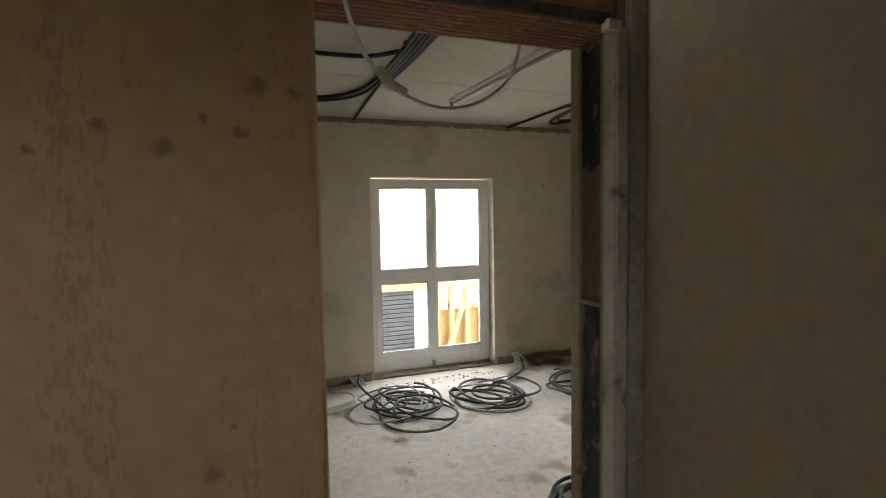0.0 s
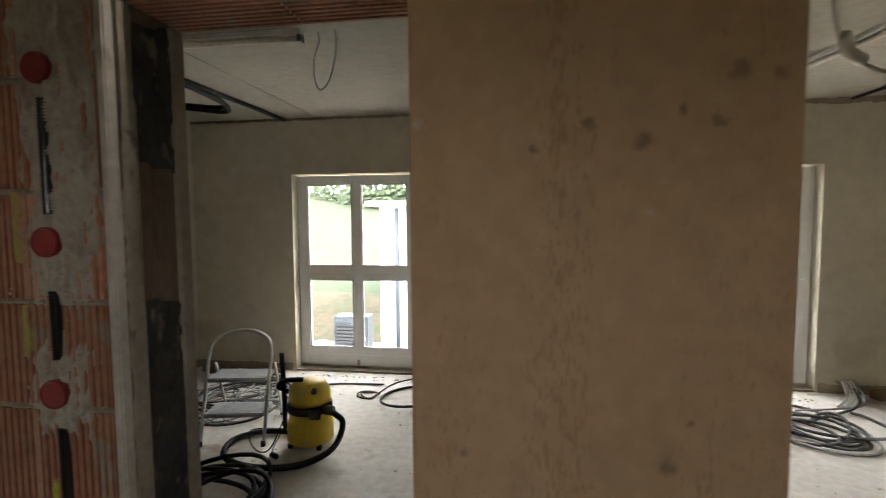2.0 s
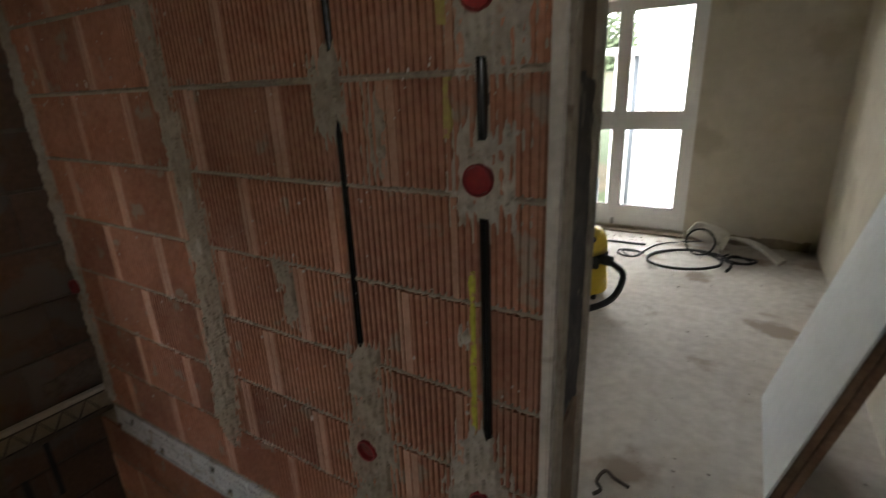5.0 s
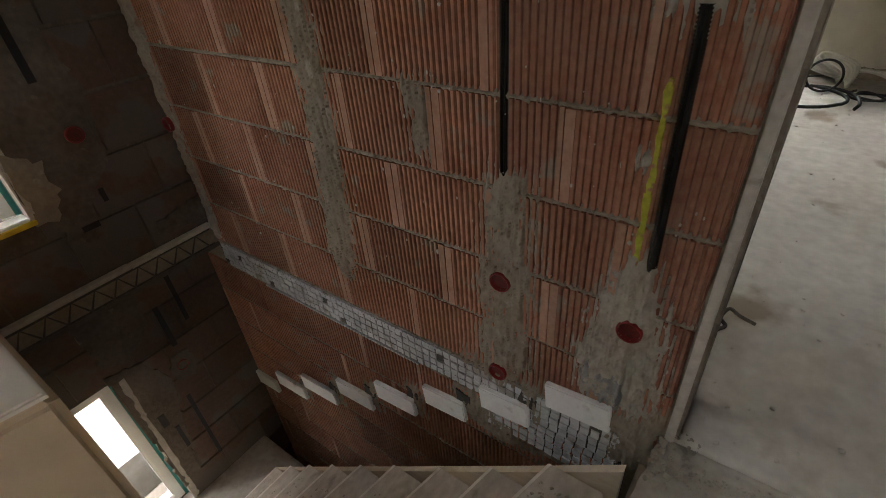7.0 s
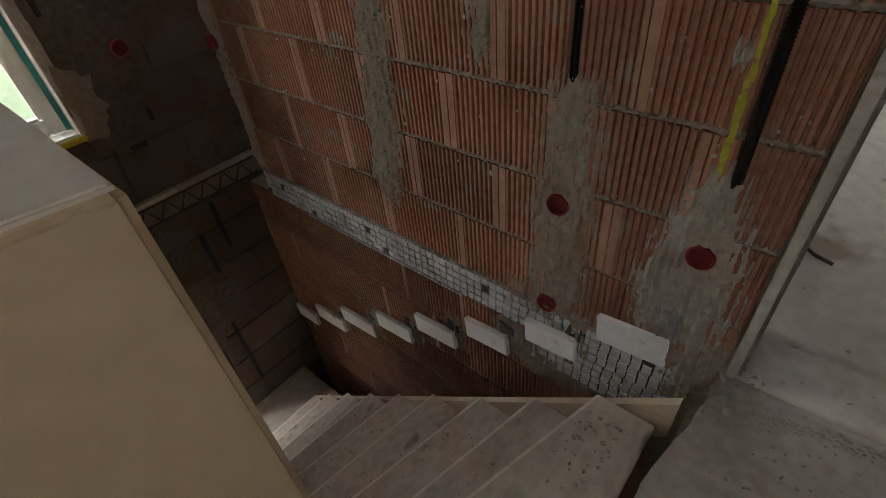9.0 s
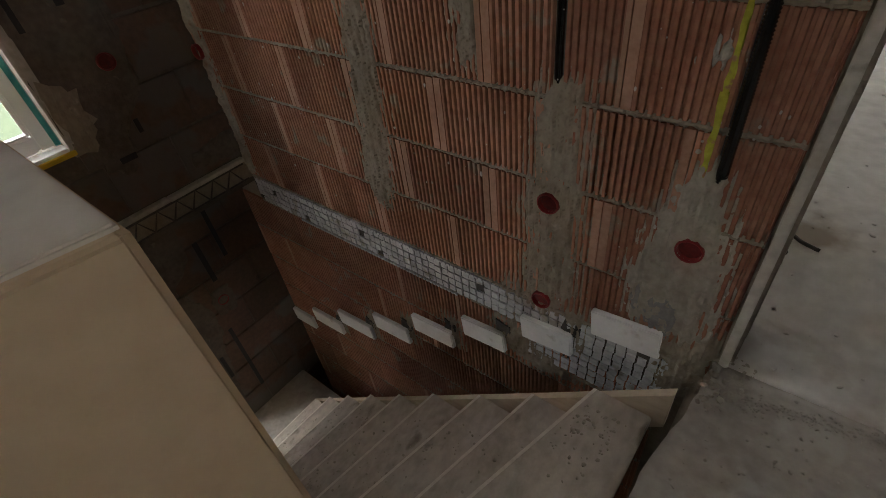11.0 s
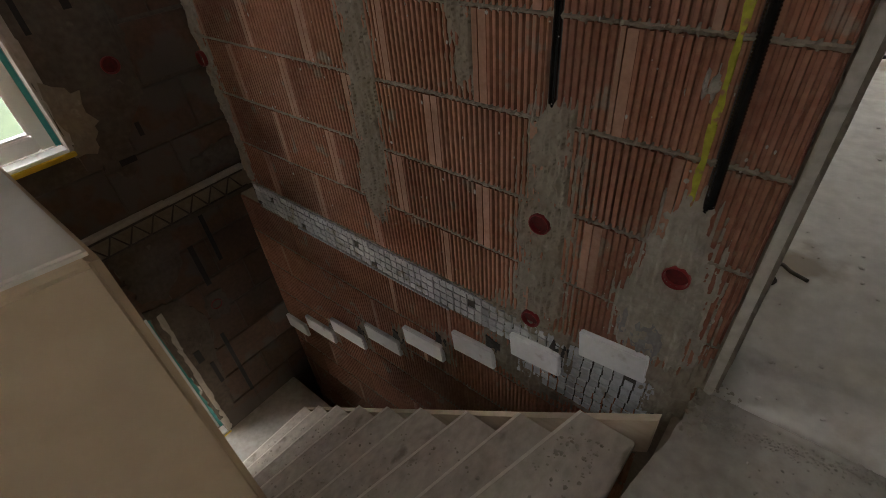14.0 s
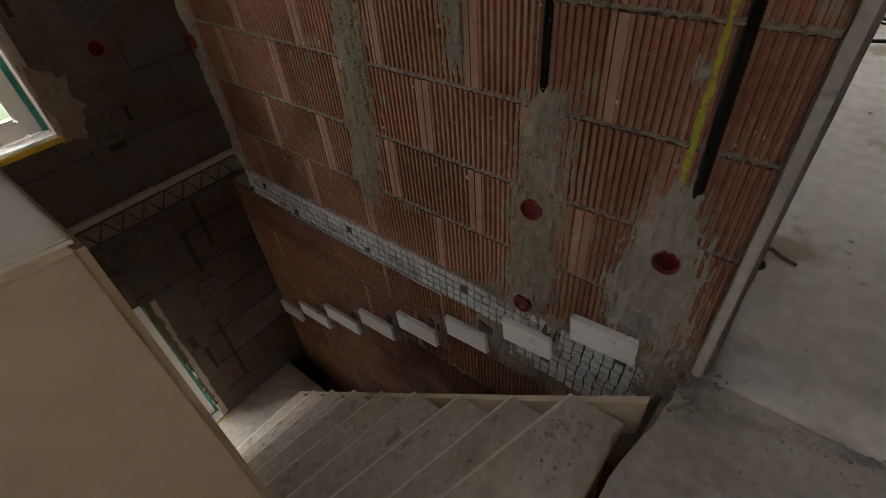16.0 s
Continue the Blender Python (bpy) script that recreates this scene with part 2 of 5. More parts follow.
def boxes(*rows, bevel=0.0):
    bm = bmesh.new()
    for r in rows:
        box(bm, *r)
    if bevel:
        bmesh.ops.bevel(bm, geom=bm.edges[:], offset=bevel, segments=2, affect="EDGES")
    return bm


def sweep(bm, pts, r, sides=8, closed=False, ribs=0.0):
    """A round tube along the points; ribs: alternate rings thinner, for corrugated pipe."""
    pts = [Vector(p) for p in pts]
    rings, n = [], len(pts)
    up = Vector((0.13, 0.21, 0.97))
    for i, p in enumerate(pts):
        d = (pts[(i + 1) % n] - pts[i - 1]) if closed else (pts[min(i + 1, n - 1)] - pts[max(i - 1, 0)])
        d.normalize()
        a = d.cross(up)
        if a.length < 1e-3:
            a = d.cross(Vector((1, 0, 0)))
        a.normalize()
        b = d.cross(a)
        rr = r * (1 - ribs * (i % 2))
        rings.append([bm.verts.new(p + rr * (math.cos(k * math.tau / sides) * a + math.sin(k * math.tau / sides) * b)) for k in range(sides)])
    for i in range(n if closed else n - 1):
        A, B = rings[i], rings[(i + 1) % n]
        for k in range(sides):
            bm.faces.new((A[k], A[(k + 1) % sides], B[(k + 1) % sides], B[k]))
    if not closed:
        bm.faces.new(rings[0][::-1])
        bm.faces.new(rings[-1])
    for f in bm.faces:
        f.smooth = True
    return bm


def curve_pts(ctrl, n=10):
    """Points of a smooth line through the control points."""
    c = [Vector(p) for p in ctrl]
    c = [2 * c[0] - c[1]] + c + [2 * c[-1] - c[-2]]
    out = []
    for i in range(1, len(c) - 2):
        for k in range(n):
            t = k / n
            a, b, d, e = c[i - 1], c[i], c[i + 1], c[i + 2]
            out.append(0.5 * ((2 * b) + (d - a) * t + (2 * a - 5 * b + 4 * d - e) * t * t + (3 * b - a - 3 * d + e) * t ** 3))
    out.append(c[-2])
    return out


def tube(ctrl, r, n=10, sides=8, ribs=0.0):
    return sweep(bmesh.new(), curve_pts(ctrl, n), r, sides, ribs=ribs)


def blob(outline, y0, y1, rough=0.012, seed=1, plane="y"):
    """A rough-edged slab: an outline of (x, z) points, ragged between them, from y0 (front) to y1."""
    rnd = random.Random(seed)
    pts = []
    for i, (x, z) in enumerate(outline):
        x2, z2 = outline[(i + 1) % len(outline)]
        n = max(1, int(math.hypot(x2 - x, z2 - z) / 0.025))
        for k in range(n):
            t = k / n
            pts.append((x + (x2 - x) * t + rnd.uniform(-rough, rough), z + (z2 - z) * t + rnd.uniform(-rough, rough)))
    bm = bmesh.new()
    put = (lambda x, y, z: (x, y, z)) if plane == "y" else (lambda x, y, z: (y, x, z))
    front = [bm.verts.new(put(x, y0 + rnd.uniform(0, 0.002), z)) for x, z in pts]
    back = [bm.verts.new(put(x + rnd.uniform(-0.004, 0.004), y1, z)) for x, z in pts]
    face = bm.faces.new(front)
    for i in range(len(pts)):
        j = (i + 1) % len(pts)
        bm.faces.new((front[j], front[i], back[i], back[j]))
    bmesh.ops.triangulate(bm, faces=[face])
    bmesh.ops.recalc_face_normals(bm, faces=bm.faces[:])
    return bm


# ---- structure: the storey ----
CEIL, BACK, WY, LINTEL = 2.49, 4.60, 1.05, 2.02
XL, XR, XS, XS2 = -3.15, 3.67, -3.12, -3.32
SUNK = -0.078


def floor_z(y):
    """The bare slab falls a little towards the landing, which has no screed yet."""
    k = max(0.0, min(1.0, (1.75 - y) / 0.68))
    return SUNK * k * k * (3 - 2 * k)


def slab(xs, ys, inside, rough=0.0, edge=None, seed=0):
    """A floor slab as a sheet of quads with a skirt; inside(x, y) says which cells exist."""
    bm = bmesh.new()
    grid = {}

    def vert(i, j):
        if (i, j) not in grid:
            x, y = xs[i], ys[j]
            if edge and i == 0:
                x = edge(y) + 0.006 * noise.noise((y * 40, seed, 0)) + 0.010 * noise.noise((y * 9, seed, 5))
            z = floor_z(y) + rough * (noise.noise((x * 6, y * 6, seed)) + 0.5 * noise.noise((x * 23, y * 23, seed + 2)) + 0.3 * noise.noise((x * 60, y * 60, seed + 4)))
            grid[i, j] = bm.verts.new((x, y, z))
        return grid[i, j]
    for i in range(len(xs) - 1):
        for j in range(len(ys) - 1):
            if inside((xs[i] + xs[i + 1]) / 2, (ys[j] + ys[j + 1]) / 2):
                bm.faces.new((vert(i, j), vert(i + 1, j), vert(i + 1, j + 1), vert(i, j + 1))).smooth = True
    rim = [e for e in bm.edges if len(e.link_faces) == 1]
    down = bmesh.ops.extrude_edge_only(bm, edges=rim)["geom"]
    for v in down:
        if isinstance(v, bmesh.types.BMVert):
            v.co.z = -0.25
    return bm


steps_y = [1.055 + 0.0281 * k for k in range(26)] + [2.2, 2.8, 3.4, 4.0, BACK + 0.12]
floor = tagged(part("floor", slab([XL, -2.2, -1.4, -0.82, -0.4, 0.0, 0.4, 0.8, 1.41, 2.2, 3.0, XR], steps_y, lambda x, y: y > 1.25 or -0.82 < x < 1.41, 0.002), CONCRETE), "dusty bare concrete floor with stains and grit", "floor", kind="structure")
# Hole over the stairwell is an added, unseen skylight for parapet top and stairs.
ceiling = tagged(part("ceiling", boxes((XL, -1.818, 1.28, BACK, CEIL, CEIL + 0.02), (-1.812, 0.02, 1.28, BACK, CEIL, CEIL + 0.02), (0.2, XR, 1.28, 3.297, CEIL, CEIL + 0.02), (0.2, XR, 3.303, BACK, CEIL, CEIL + 0.02),
                                       (XL, XR, 1.28, BACK, CEIL + 0.022, CEIL + 0.2), (-3.4, -1.85, -1.7, WY + 0.015, CEIL, CEIL + 0.2), (-1.42, 1.6, -1.7, WY + 0.015, CEIL, CEIL + 0.2), (-1.85, -1.42, -1.7, -1.35, CEIL, CEIL + 0.2), (-1.85, -1.42, -0.98, WY + 0.015, CEIL, CEIL + 0.2)), CEILING), "off-white ceiling of large boards, open joints, added unseen skylight opening", "ceiling", kind="structure")


def window_wall():
    o = [(-2.09, -0.86), (1.345, 2.625)]
    y0, y1, top = BACK, BACK + 0.36, 1.95
    return boxes((XL - 0.3, o[0][0], y0, y1, -0.3, 2.7), (o[0][1], o[1][0], y0, y1, -0.3, 2.7), (o[1][1], XR + 0.3, y0, y1, -0.3, 2.7),
                 *[(a, b, y0, y1, top, 2.7) for a, b in o], *[(a, b, y0 + 0.12, y1, -0.3, 0.035) for a, b in o])


wall_north = tagged(part("wall_north", window_wall(), PLASTER), "grey-beige plastered outer wall with two deep window openings", "wall", kind="structure")
wall_west = tagged(part("wall_west", boxes((XL - 0.3, XL, 1.28, BACK, -0.25, 2.7)), PLASTER), "grey-beige plastered room wall", "wall", kind="structure")
# The opening lies out of view and is added to brighten the east room.
wall_east = tagged(part("wall_east", boxes((XR, XR + 0.3, 1.28, 1.9, -0.25, 2.7), (XR, XR + 0.3, 2.6, BACK, -0.25, 2.7), (XR, XR + 0.3, 1.9, 2.6, -0.25, 0.9), (XR, XR + 0.3, 1.9, 2.6, 1.7, 2.7)), PLASTER), "grey-beige plastered room wall with an added unseen window opening", "wall", kind="structure")
wall_partition = tagged(part("wall_partition", boxes((0.07, 0.2, 1.086, BACK, SUNK - 0.02, CEIL + 0.02)), PLASTER), "pale plastered partition between the two rooms", "wall", kind="structure")
def pier_mesh():
    bm = boxes((-0.115, 0.53, 0.952, 1.085, SUNK - 0.02, CEIL))
    bmesh.ops.bevel(bm, geom=[e for e in bm.edges if abs(e.verts[0].co.z - e.verts[1].co.z) > 1], offset=0.008, segments=3, affect="EDGES")
    bm.normal_update()
    for f in bm.faces:
        f.material_index = 1 if abs(f.normal.x) > 0.9 else 0
    return bm
wall_pier = tagged(part("wall_pier", pier_mesh(), TAN), "tan plastered pier between two door openings, streaked and spotted", "wall", kind="structure")
wall_pier.data.materials.append(PLASTER)
def landing_edge(y):
    return -0.818 - 0.16 * max(0.0, 1.05 - y) if y > 0.63 else -0.885 - 0.02 * (0.63 - y)


hall_x = [-0.9] + [-0.80 + 0.02 * k for k in range(26)] + [-0.1, 0.3, 0.7, 1.05, 1.385]
hall_y = [-1.6, -1.0, -0.5, -0.1, 0.2] + [0.32 + 0.0245 * k for k in range(31)]
floor_hall = tagged(part("floor_hall", slab(hall_x, hall_y, lambda x, y: True, 0.0035, landing_edge, 3), HALLFLOOR), "brown dusty screed on the stair landing", "floor", kind="structure")
# Opening out of view, added to light the parapet end.
wall_hall_east = tagged(part("wall_hall_east", boxes((1.385, 1.6, -1.6, -1.15, -0.1, CEIL), (1.385, 1.6, -0.80, 1.1, -0.1, CEIL), (1.385, 1.6, -1.15, -0.80, -0.1, 1.35), (1.385, 1.6, -1.15, -0.80, 1.8, CEIL)), HALLPLASTER), "plain brownish plastered hall wall with an added unseen window opening", "wall", kind="structure")
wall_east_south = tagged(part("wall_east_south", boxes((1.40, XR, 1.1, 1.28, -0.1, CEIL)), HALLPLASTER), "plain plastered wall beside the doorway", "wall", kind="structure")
# Another unseen opening behind the viewpoint, added to brighten pier and blocks.
wall_hall_south = tagged(part("wall_hall_south", boxes((-3.6, -0.35, -1.75, -1.6, -2.8, CEIL), (0.07, 1.6, -1.75, -1.6, -2.8, CEIL), (-0.35, 0.07, -1.75, -1.6, -2.8, 1.42), (-0.35, 0.07, -1.75, -1.6, 1.86, CEIL)), HALLPLASTER), "plain brownish plastered hall wall with an added unseen window opening", "wall", kind="structure")

# mortar core of the block wall, from the lower storey up to the ceiling
wall_brick = tagged(part("wall_brick", boxes((-3.5, -0.82, 1.064, 1.28, -0.13, CEIL), (-3.5, -0.9, 1.064, 1.28, -2.8, -0.13), (-0.9, -0.75, 1.064, 1.28, -2.8, -0.25), (-0.9, -0.82, 1.064, 1.28, -0.25, -0.13), bevel=0), MORTAR),
                    "unplastered wall of ribbed red hollow clay blocks with chased slots and mortar patches", "wall", kind="structure")
lower_floor = tagged(part("floor_lower", boxes((-3.6, 1.4, -1.7, 1.3, -2.95, -2.8)), CONCRETE), "dusty concrete floor of the storey below", "floor", kind="structure")
wall_below = tagged(part("wall_below", boxes((-0.868, -0.75, -1.6, WY + 0.01, -2.8, -0.25)), MORTAR), "rough wall under the landing", "wall", kind="structure")


# ---- door linings ----
def lintel(x0, x1, joints, name, label):
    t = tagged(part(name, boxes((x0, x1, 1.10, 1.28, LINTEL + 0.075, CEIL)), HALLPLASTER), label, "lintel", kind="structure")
    prof = []
    y = 1.10
    while y < 1.279:
        prof += [(y, LINTEL), (y + 0.011, LINTEL), (y + 0.013, LINTEL + 0.007), (y + 0.019, LINTEL + 0.007)]
        y += 0.0212
    cuts = [x0] + joints + [x1]
    for a, b in zip(cuts, cuts[1:]):
        bm = bmesh.new()
        rows = []
        for x in (a + 0.002, b - 0.002):
            rows.append([bm.verts.new((x, min(p[0], 1.28), p[1])) for p in prof] + [bm.verts.new((x, 1.28, LINTEL + 0.073)), bm.verts.new((x, 1.10, LINTEL + 0.073))])
        n = len(rows[0])
        for i in range(n):
            bm.faces.new((rows[0][i], rows[0][(i + 1) % n], rows[1][(i + 1) % n], rows[1][i]))
        bm.faces.new(rows[0]); bm.faces.new(rows[1][::-1])
        bmesh.ops.recalc_face_normals(bm, faces=bm.faces[:])
        part("lintel_block", bm, BRICK, t)
    part("edge_strip", boxes((x0, x1, 1.088, 1.0995, LINTEL + 0.004, LINTEL + 0.03)), DARKSTEEL, t, "dark metal edge strip")
    return t


lintel(0.2, 1.29, [0.52, 0.81, 1.08], "lintel_right", "ribbed red clay lintel with plaster above it")
lintel(-0.79, 0.07, [-0.45, -0.12], "lintel_left", "ribbed red clay lintel with plaster above it")


def jamb(x0, x1, face_x, facing, y_front, name, patches, seed):
    """Door reveal of the block wall: plaster edge strips front and back, bare and bitumen-black fields between."""
    t = tagged(part(name, boxes((x0, x1, y_front + 0.01, 1.28, SUNK - 0.01, CEIL if facing > 0 else LINTEL + 0.4)), REVEAL), "unfinished door reveal, black bitumen and bare brick between pale plaster edges", "door reveal", kind="structure")
    s = facing
    fx = lambda d: (min(face_x, face_x + s * d), max(face_x, face_x + s * d))
    a, b = fx(0.014)
    part("edge_bead", boxes((a, b, 1.240, 1.285, SUNK, LINTEL), bevel=0.003), REVEALEDGE, t, "grey plaster edge")
    part("edge_strip", blob([(y_front + 0.024, SUNK), (y_front + 0.062, SUNK), (y_front + 0.058, LINTEL), (y_front + 0.024, LINTEL)], face_x + s * 0.010, face_x, 0.006, seed + 7, plane="x"), REVEALEDGE, t, "uneven grey plaster strip")
    for i, (z0, z1, m) in enumerate(patches):
        out = [(y_front + 0.05, z0), (1.238, z0), (1.238, z1), (y_front + 0.05, z1)]
        a, b = (face_x + s * 0.006, face_x) 
        part("coating_patch", blob(out, a, b, 0.014, seed + i, plane="x"), m, t, "black bitumen coating" if m is BITUMEN else "grey mortar smear")
    return t


jl = jamb(-0.82, -0.80, -0.80, 1, WY, "door_reveal_left", [(0.0, 0.54, REVEAL), (0.57, 1.33, BITUMEN), (1.66, 2.0, BITUMEN)], 3)
part("corner_bead", boxes((-0.823, -0.799, 1.043, 1.075, SUNK, CEIL), bevel=0.004), BEADPLASTER, jl, "pale plaster corner bead")
jr = jamb(1.30, 1.40, 1.30, -1, 1.09, "door_reveal_right", [(0.02, 1.29, BITUMEN), (1.67, 2.0, BITUMEN)], 13)
part("corner_bead", boxes((1.278, 1.318, 1.075, 1.13, SUNK - 0.01, LINTEL - 0.002), bevel=0.006), BEADPLASTER, jr, "pale plaster corner bead")
part("plaster_strip", boxes((1.322, 1.384, 1.082, 1.10, SUNK - 0.01, CEIL), bevel=0.006), PALEMORTAR, jr, "pale plaster strip")
part("mortar_lump", blob([(1.25, 2.0), (1.285, 1.995), (1.29, 2.02), (1.26, 2.03)], 1.07, 1.10, 0.008, 5), BEADPLASTER, jr, "white filler lump")
part("ledge", boxes((1.284, 1.30, 1.115, 1.25, 1.288, 1.299), bevel=0.003), MORTAR, jr, "mortar ledge")


# ---- windows of the two rooms ----
def tall_window(x0, x1, name):
    t = tagged(new(name), "white four-pane window reaching almost to the floor, bright daylight outside", "window", kind="structure")
    t.location = (0, 0, 0)
    yf, yb, z0, z1 = 4.70, 4.77, 0.035, 1.94
    c = (x0 + x1) / 2
    s = 0.105
    cols = [(x0 + s, c - 0.05), (c + 0.05, x1 - s)]
    rows = [(0.222, 0.905), (1.05, 1.85)]
    part("window_frame", boxes((x0, x0 + 0.055, yf + 0.012, yb, z0, z1), (x1 - 0.055, x1, yf + 0.012, yb, z0, z1), (x0 + 0.055, x1 - 0.055, yf + 0.012, yb, z1 - 0.04, z1), (x0 + 0.055, x1 - 0.055, yf + 0.012, yb, z0, 0.15),
                               (x0 + 0.055, x1 - 0.055, yf + 0.012, yb, 0.955, 1.0), (c - 0.02, c + 0.02, yf + 0.010, yb, 0.15, z1 - 0.04), bevel=0.004), PVC, t)
    for (a, b) in cols:
        for (d, e) in rows:
            lo = 0.15 if d < 0.5 else 0.985
            hi = 0.965 if d < 0.5 else z1 - 0.035
            l = x0 + 0.05 if a < c else c + 0.012
            r = c - 0.012 if a < c else x1 - 0.05
            part("sash", boxes((l, a, yf, yb - 0.01, lo, hi), (b, r, yf, yb - 0.01, lo, hi), (a, b, yf, yb - 0.01, lo, d), (a, b, yf, yb - 0.01, e, hi), bevel=0.004), PVC, t)
            g = part("pane", boxes((a, b, yf + 0.03, yf + 0.034, d, e)), GLASS, t)
            g.visible_shadow = False
            for q in ((a, a + 0.006, d, e), (b - 0.006, b, d, e), (a, b, d, d + 0.006), (a, b, e - 0.006, e)):
                part("gasket", boxes((q[0], q[1], yf + 0.008, yf + 0.028, q[2], q[3])), BLACK, t, "black rubber gasket")
    part("drain_cap", boxes((c - 0.015, c + 0.015, yf - 0.012, yf + 0.012, 0.045, 0.10), bevel=0.004), GREYCABLE, t)
    part("window_sill", boxes((x0 - 0.005, x1 + 0.005, 4.60, 4.70, 0.0, 0.018)), MORTAR, t, "rough mortar sill")
    return t


tall_window(-2.085, -0.865, "window_1")
tall_window(1.35, 2.62, "window_2")


# ---- stairwell ----
def skew_end(bm):
    """The free end of the parapet stands a little out of square."""
    for v in bm.verts:
        if v.co.x > -2:
            v.co.x -= 0.19 * (0.07 - v.co.y)
    return bm


def parapet_mesh():
    bm = skew_end(boxes((XS, -1.143, -0.10, 0.07, -2.8, 0.966)))
    bmesh.ops.bevel(bm, geom=[e for e in bm.edges if e.verts[0].co.x > -2 or e.verts[1].co.x > -2], offset=0.008, segments=3, affect="EDGES")
    return bm
parapet = tagged(part("parapet_wall", parapet_mesh(), mat("parapet_plaster", (0.52, 0.385, 0.25), (0.61, 0.465, 0.31), 0.9, 1.8, 24, 0.2, speck=((0.52, 0.39, 0.25), 0.62, 6))), "smooth tan plastered parapet wall beside the stairs", "parapet", kind="structure")

cap = skew_end(boxes((XS, -1.148, -0.095, 0.066, 0.9645, 0.9695)))
bmesh.ops.bevel(cap, geom=[e for e in cap.edges if e.verts[0].co.z > 0.966 and e.verts[1].co.z > 0.966], offset=0.002, segments=2, affect="EDGES")
part("parapet_cap", cap, mat("grey_cap_plaster", (0.58, 0.52, 0.44), (0.69, 0.63, 0.55), 0.9, 3, 30, 0.3, speck=((0.5, 0.46, 0.4), 0.62, 9)), parapet, "pale grey skim coat on top")


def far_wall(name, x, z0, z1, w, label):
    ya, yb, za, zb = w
    return tagged(part(name, boxes((x - 0.3, x - 0.014, -1.6, ya, z0, z1), (x - 0.3, x - 0.014, yb, WY + 0.014, z0, z1), (x - 0.3, x - 0.014, ya, yb, z0, za), (x - 0.3, x - 0.014, ya, yb, zb, z1)), SHADEMORTAR), label, "wall", kind="structure")


UPW, LOW = (-0.45, 0.40, 0.325, 1.25), (-0.30, 0.335, -1.90, -0.72)
wall_stair_up = far_wall("wall_stair_upper", XS, -0.20, CEIL, UPW, "stairwell wall, brick coloured dark for shade, with mortar patches, upper storey")
wall_stair_low = far_wall("wall_stair_lower", XS2, -2.8, -0.20, LOW, "stairwell wall, brick coloured dark for shade, with slots, lower storey")


def stair_window(x, w, name):
    ya, yb, za, zb = w
    t = tagged(new(name), "white framed stairwell window with teal sealing tape, pale daylight outside", "window", kind="structure")
    xo, xi = x - 0.14, x - 0.065
    part("window_frame", boxes((xo, xi, yb - 0.078, yb - 0.012, za + 0.02, zb - 0.02), (xo, xi, ya + 0.012, ya + 0.078, za + 0.02, zb - 0.02), (xo, xi, ya + 0.078, yb - 0.078, za + 0.02, za + 0.085), (xo, xi, ya + 0.078, yb - 0.078, zb - 0.085, zb - 0.02), bevel=0.006), PVC, t)
    part("glazing_bead", boxes((xi - 0.022, xi - 0.008, yb - 0.088, yb - 0.0785, za + 0.086, zb - 0.086), (xi - 0.022, xi - 0.008, ya + 0.088, yb - 0.089, za + 0.0855, za + 0.095), bevel=0.002), PVC, t)
    g = part("pane", boxes((xo + 0.03, xo + 0.034, ya + 0.078, yb - 0.078, za + 0.085, zb - 0.085)), GLASS, t)
    g.visible_shadow = False
    part("sealing_tape", boxes((xi + 0.001, xi + 0.006, yb - 0.026, yb - 0.006, za + 0.02, zb)), TEAL, t, "teal sealing tape")
    part("reveal_bead", boxes((xi + 0.007, x + 0.012, yb - 0.004, yb + 0.012, za, zb), bevel=0.004), BEADPLASTER, t, "pale plaster reveal edge")
    part("rough_edge", blob([(yb + 0.012, za + 0.02), (yb + 0.03, za + 0.02), (yb + 0.034, zb), (yb + 0.012, zb)], x + 0.014, x - 0.012, 0.010, 55, plane="x"), BEADPLASTER, t, "ragged pale plaster edge")
    part("window_sill", boxes((xi + 0.002, x + 0.012, ya, yb - 0.006, za - 0.012, za + 0.018), bevel=0.004), FOAM, t, "white dusty sill")
    part("foam_line", boxes((x + 0.012, x + 0.022, ya, yb + 0.01, za - 0.016, za + 0.006), bevel=0.003), YELLOW, t, "yellow foam line under the sill")
    return t


stair_window(XS, UPW, "window_3")
stair_window(XS2, LOW, "window_4")

# slab edge with lattice girder in it
slab_edge = tagged(part("slab_edge", boxes((XS2, XS - 0.01, -0.10, WY + 0.012, -0.17, -0.055)), MORTAR), "rough slab edge with an exposed lattice girder", "slab edge", kind="structure")
part("edge_board", boxes((XS - 0.02, XS + 0.02, 0.07, 0.62, -0.058, -0.036), (XS - 0.016, XS + 0.022, 0.622, WY - 0.01, -0.060, -0.039), bevel=0.003), BEADPLASTER, slab_edge, "pale strip on the slab edge")
part("girder_chord", sweep(bmesh.new(), [(XS - 0.002, 0.08, -0.075), (XS - 0.002, 1.03, -0.075)], 0.005, 6), DARKSTEEL, slab_edge)
part("girder_chord", sweep(bmesh.new(), [(XS - 0.002, 0.08, -0.165), (XS - 0.002, 1.03, -0.165)], 0.005, 6), DARKSTEEL, slab_edge)
for i in range(9):
    y = 0.1 + i * 0.1
    part("girder_diagonal", sweep(bmesh.new(), [(XS - 0.001, y, -0.165), (XS - 0.001, y + 0.05, -0.075), (XS - 0.001, y + 0.1, -0.165)], 0.005, 5), DARKSTEEL, slab_edge)

# ---- temporary timber stairs ----
stairs = thing("timber_stairs", "dusty raw timber stairs leading down beside the block wall", "stairs")
NOSE = [-1.10, -1.297, -1.521, -1.770, -2.0, -2.235, -2.465, -2.685, -2.893]
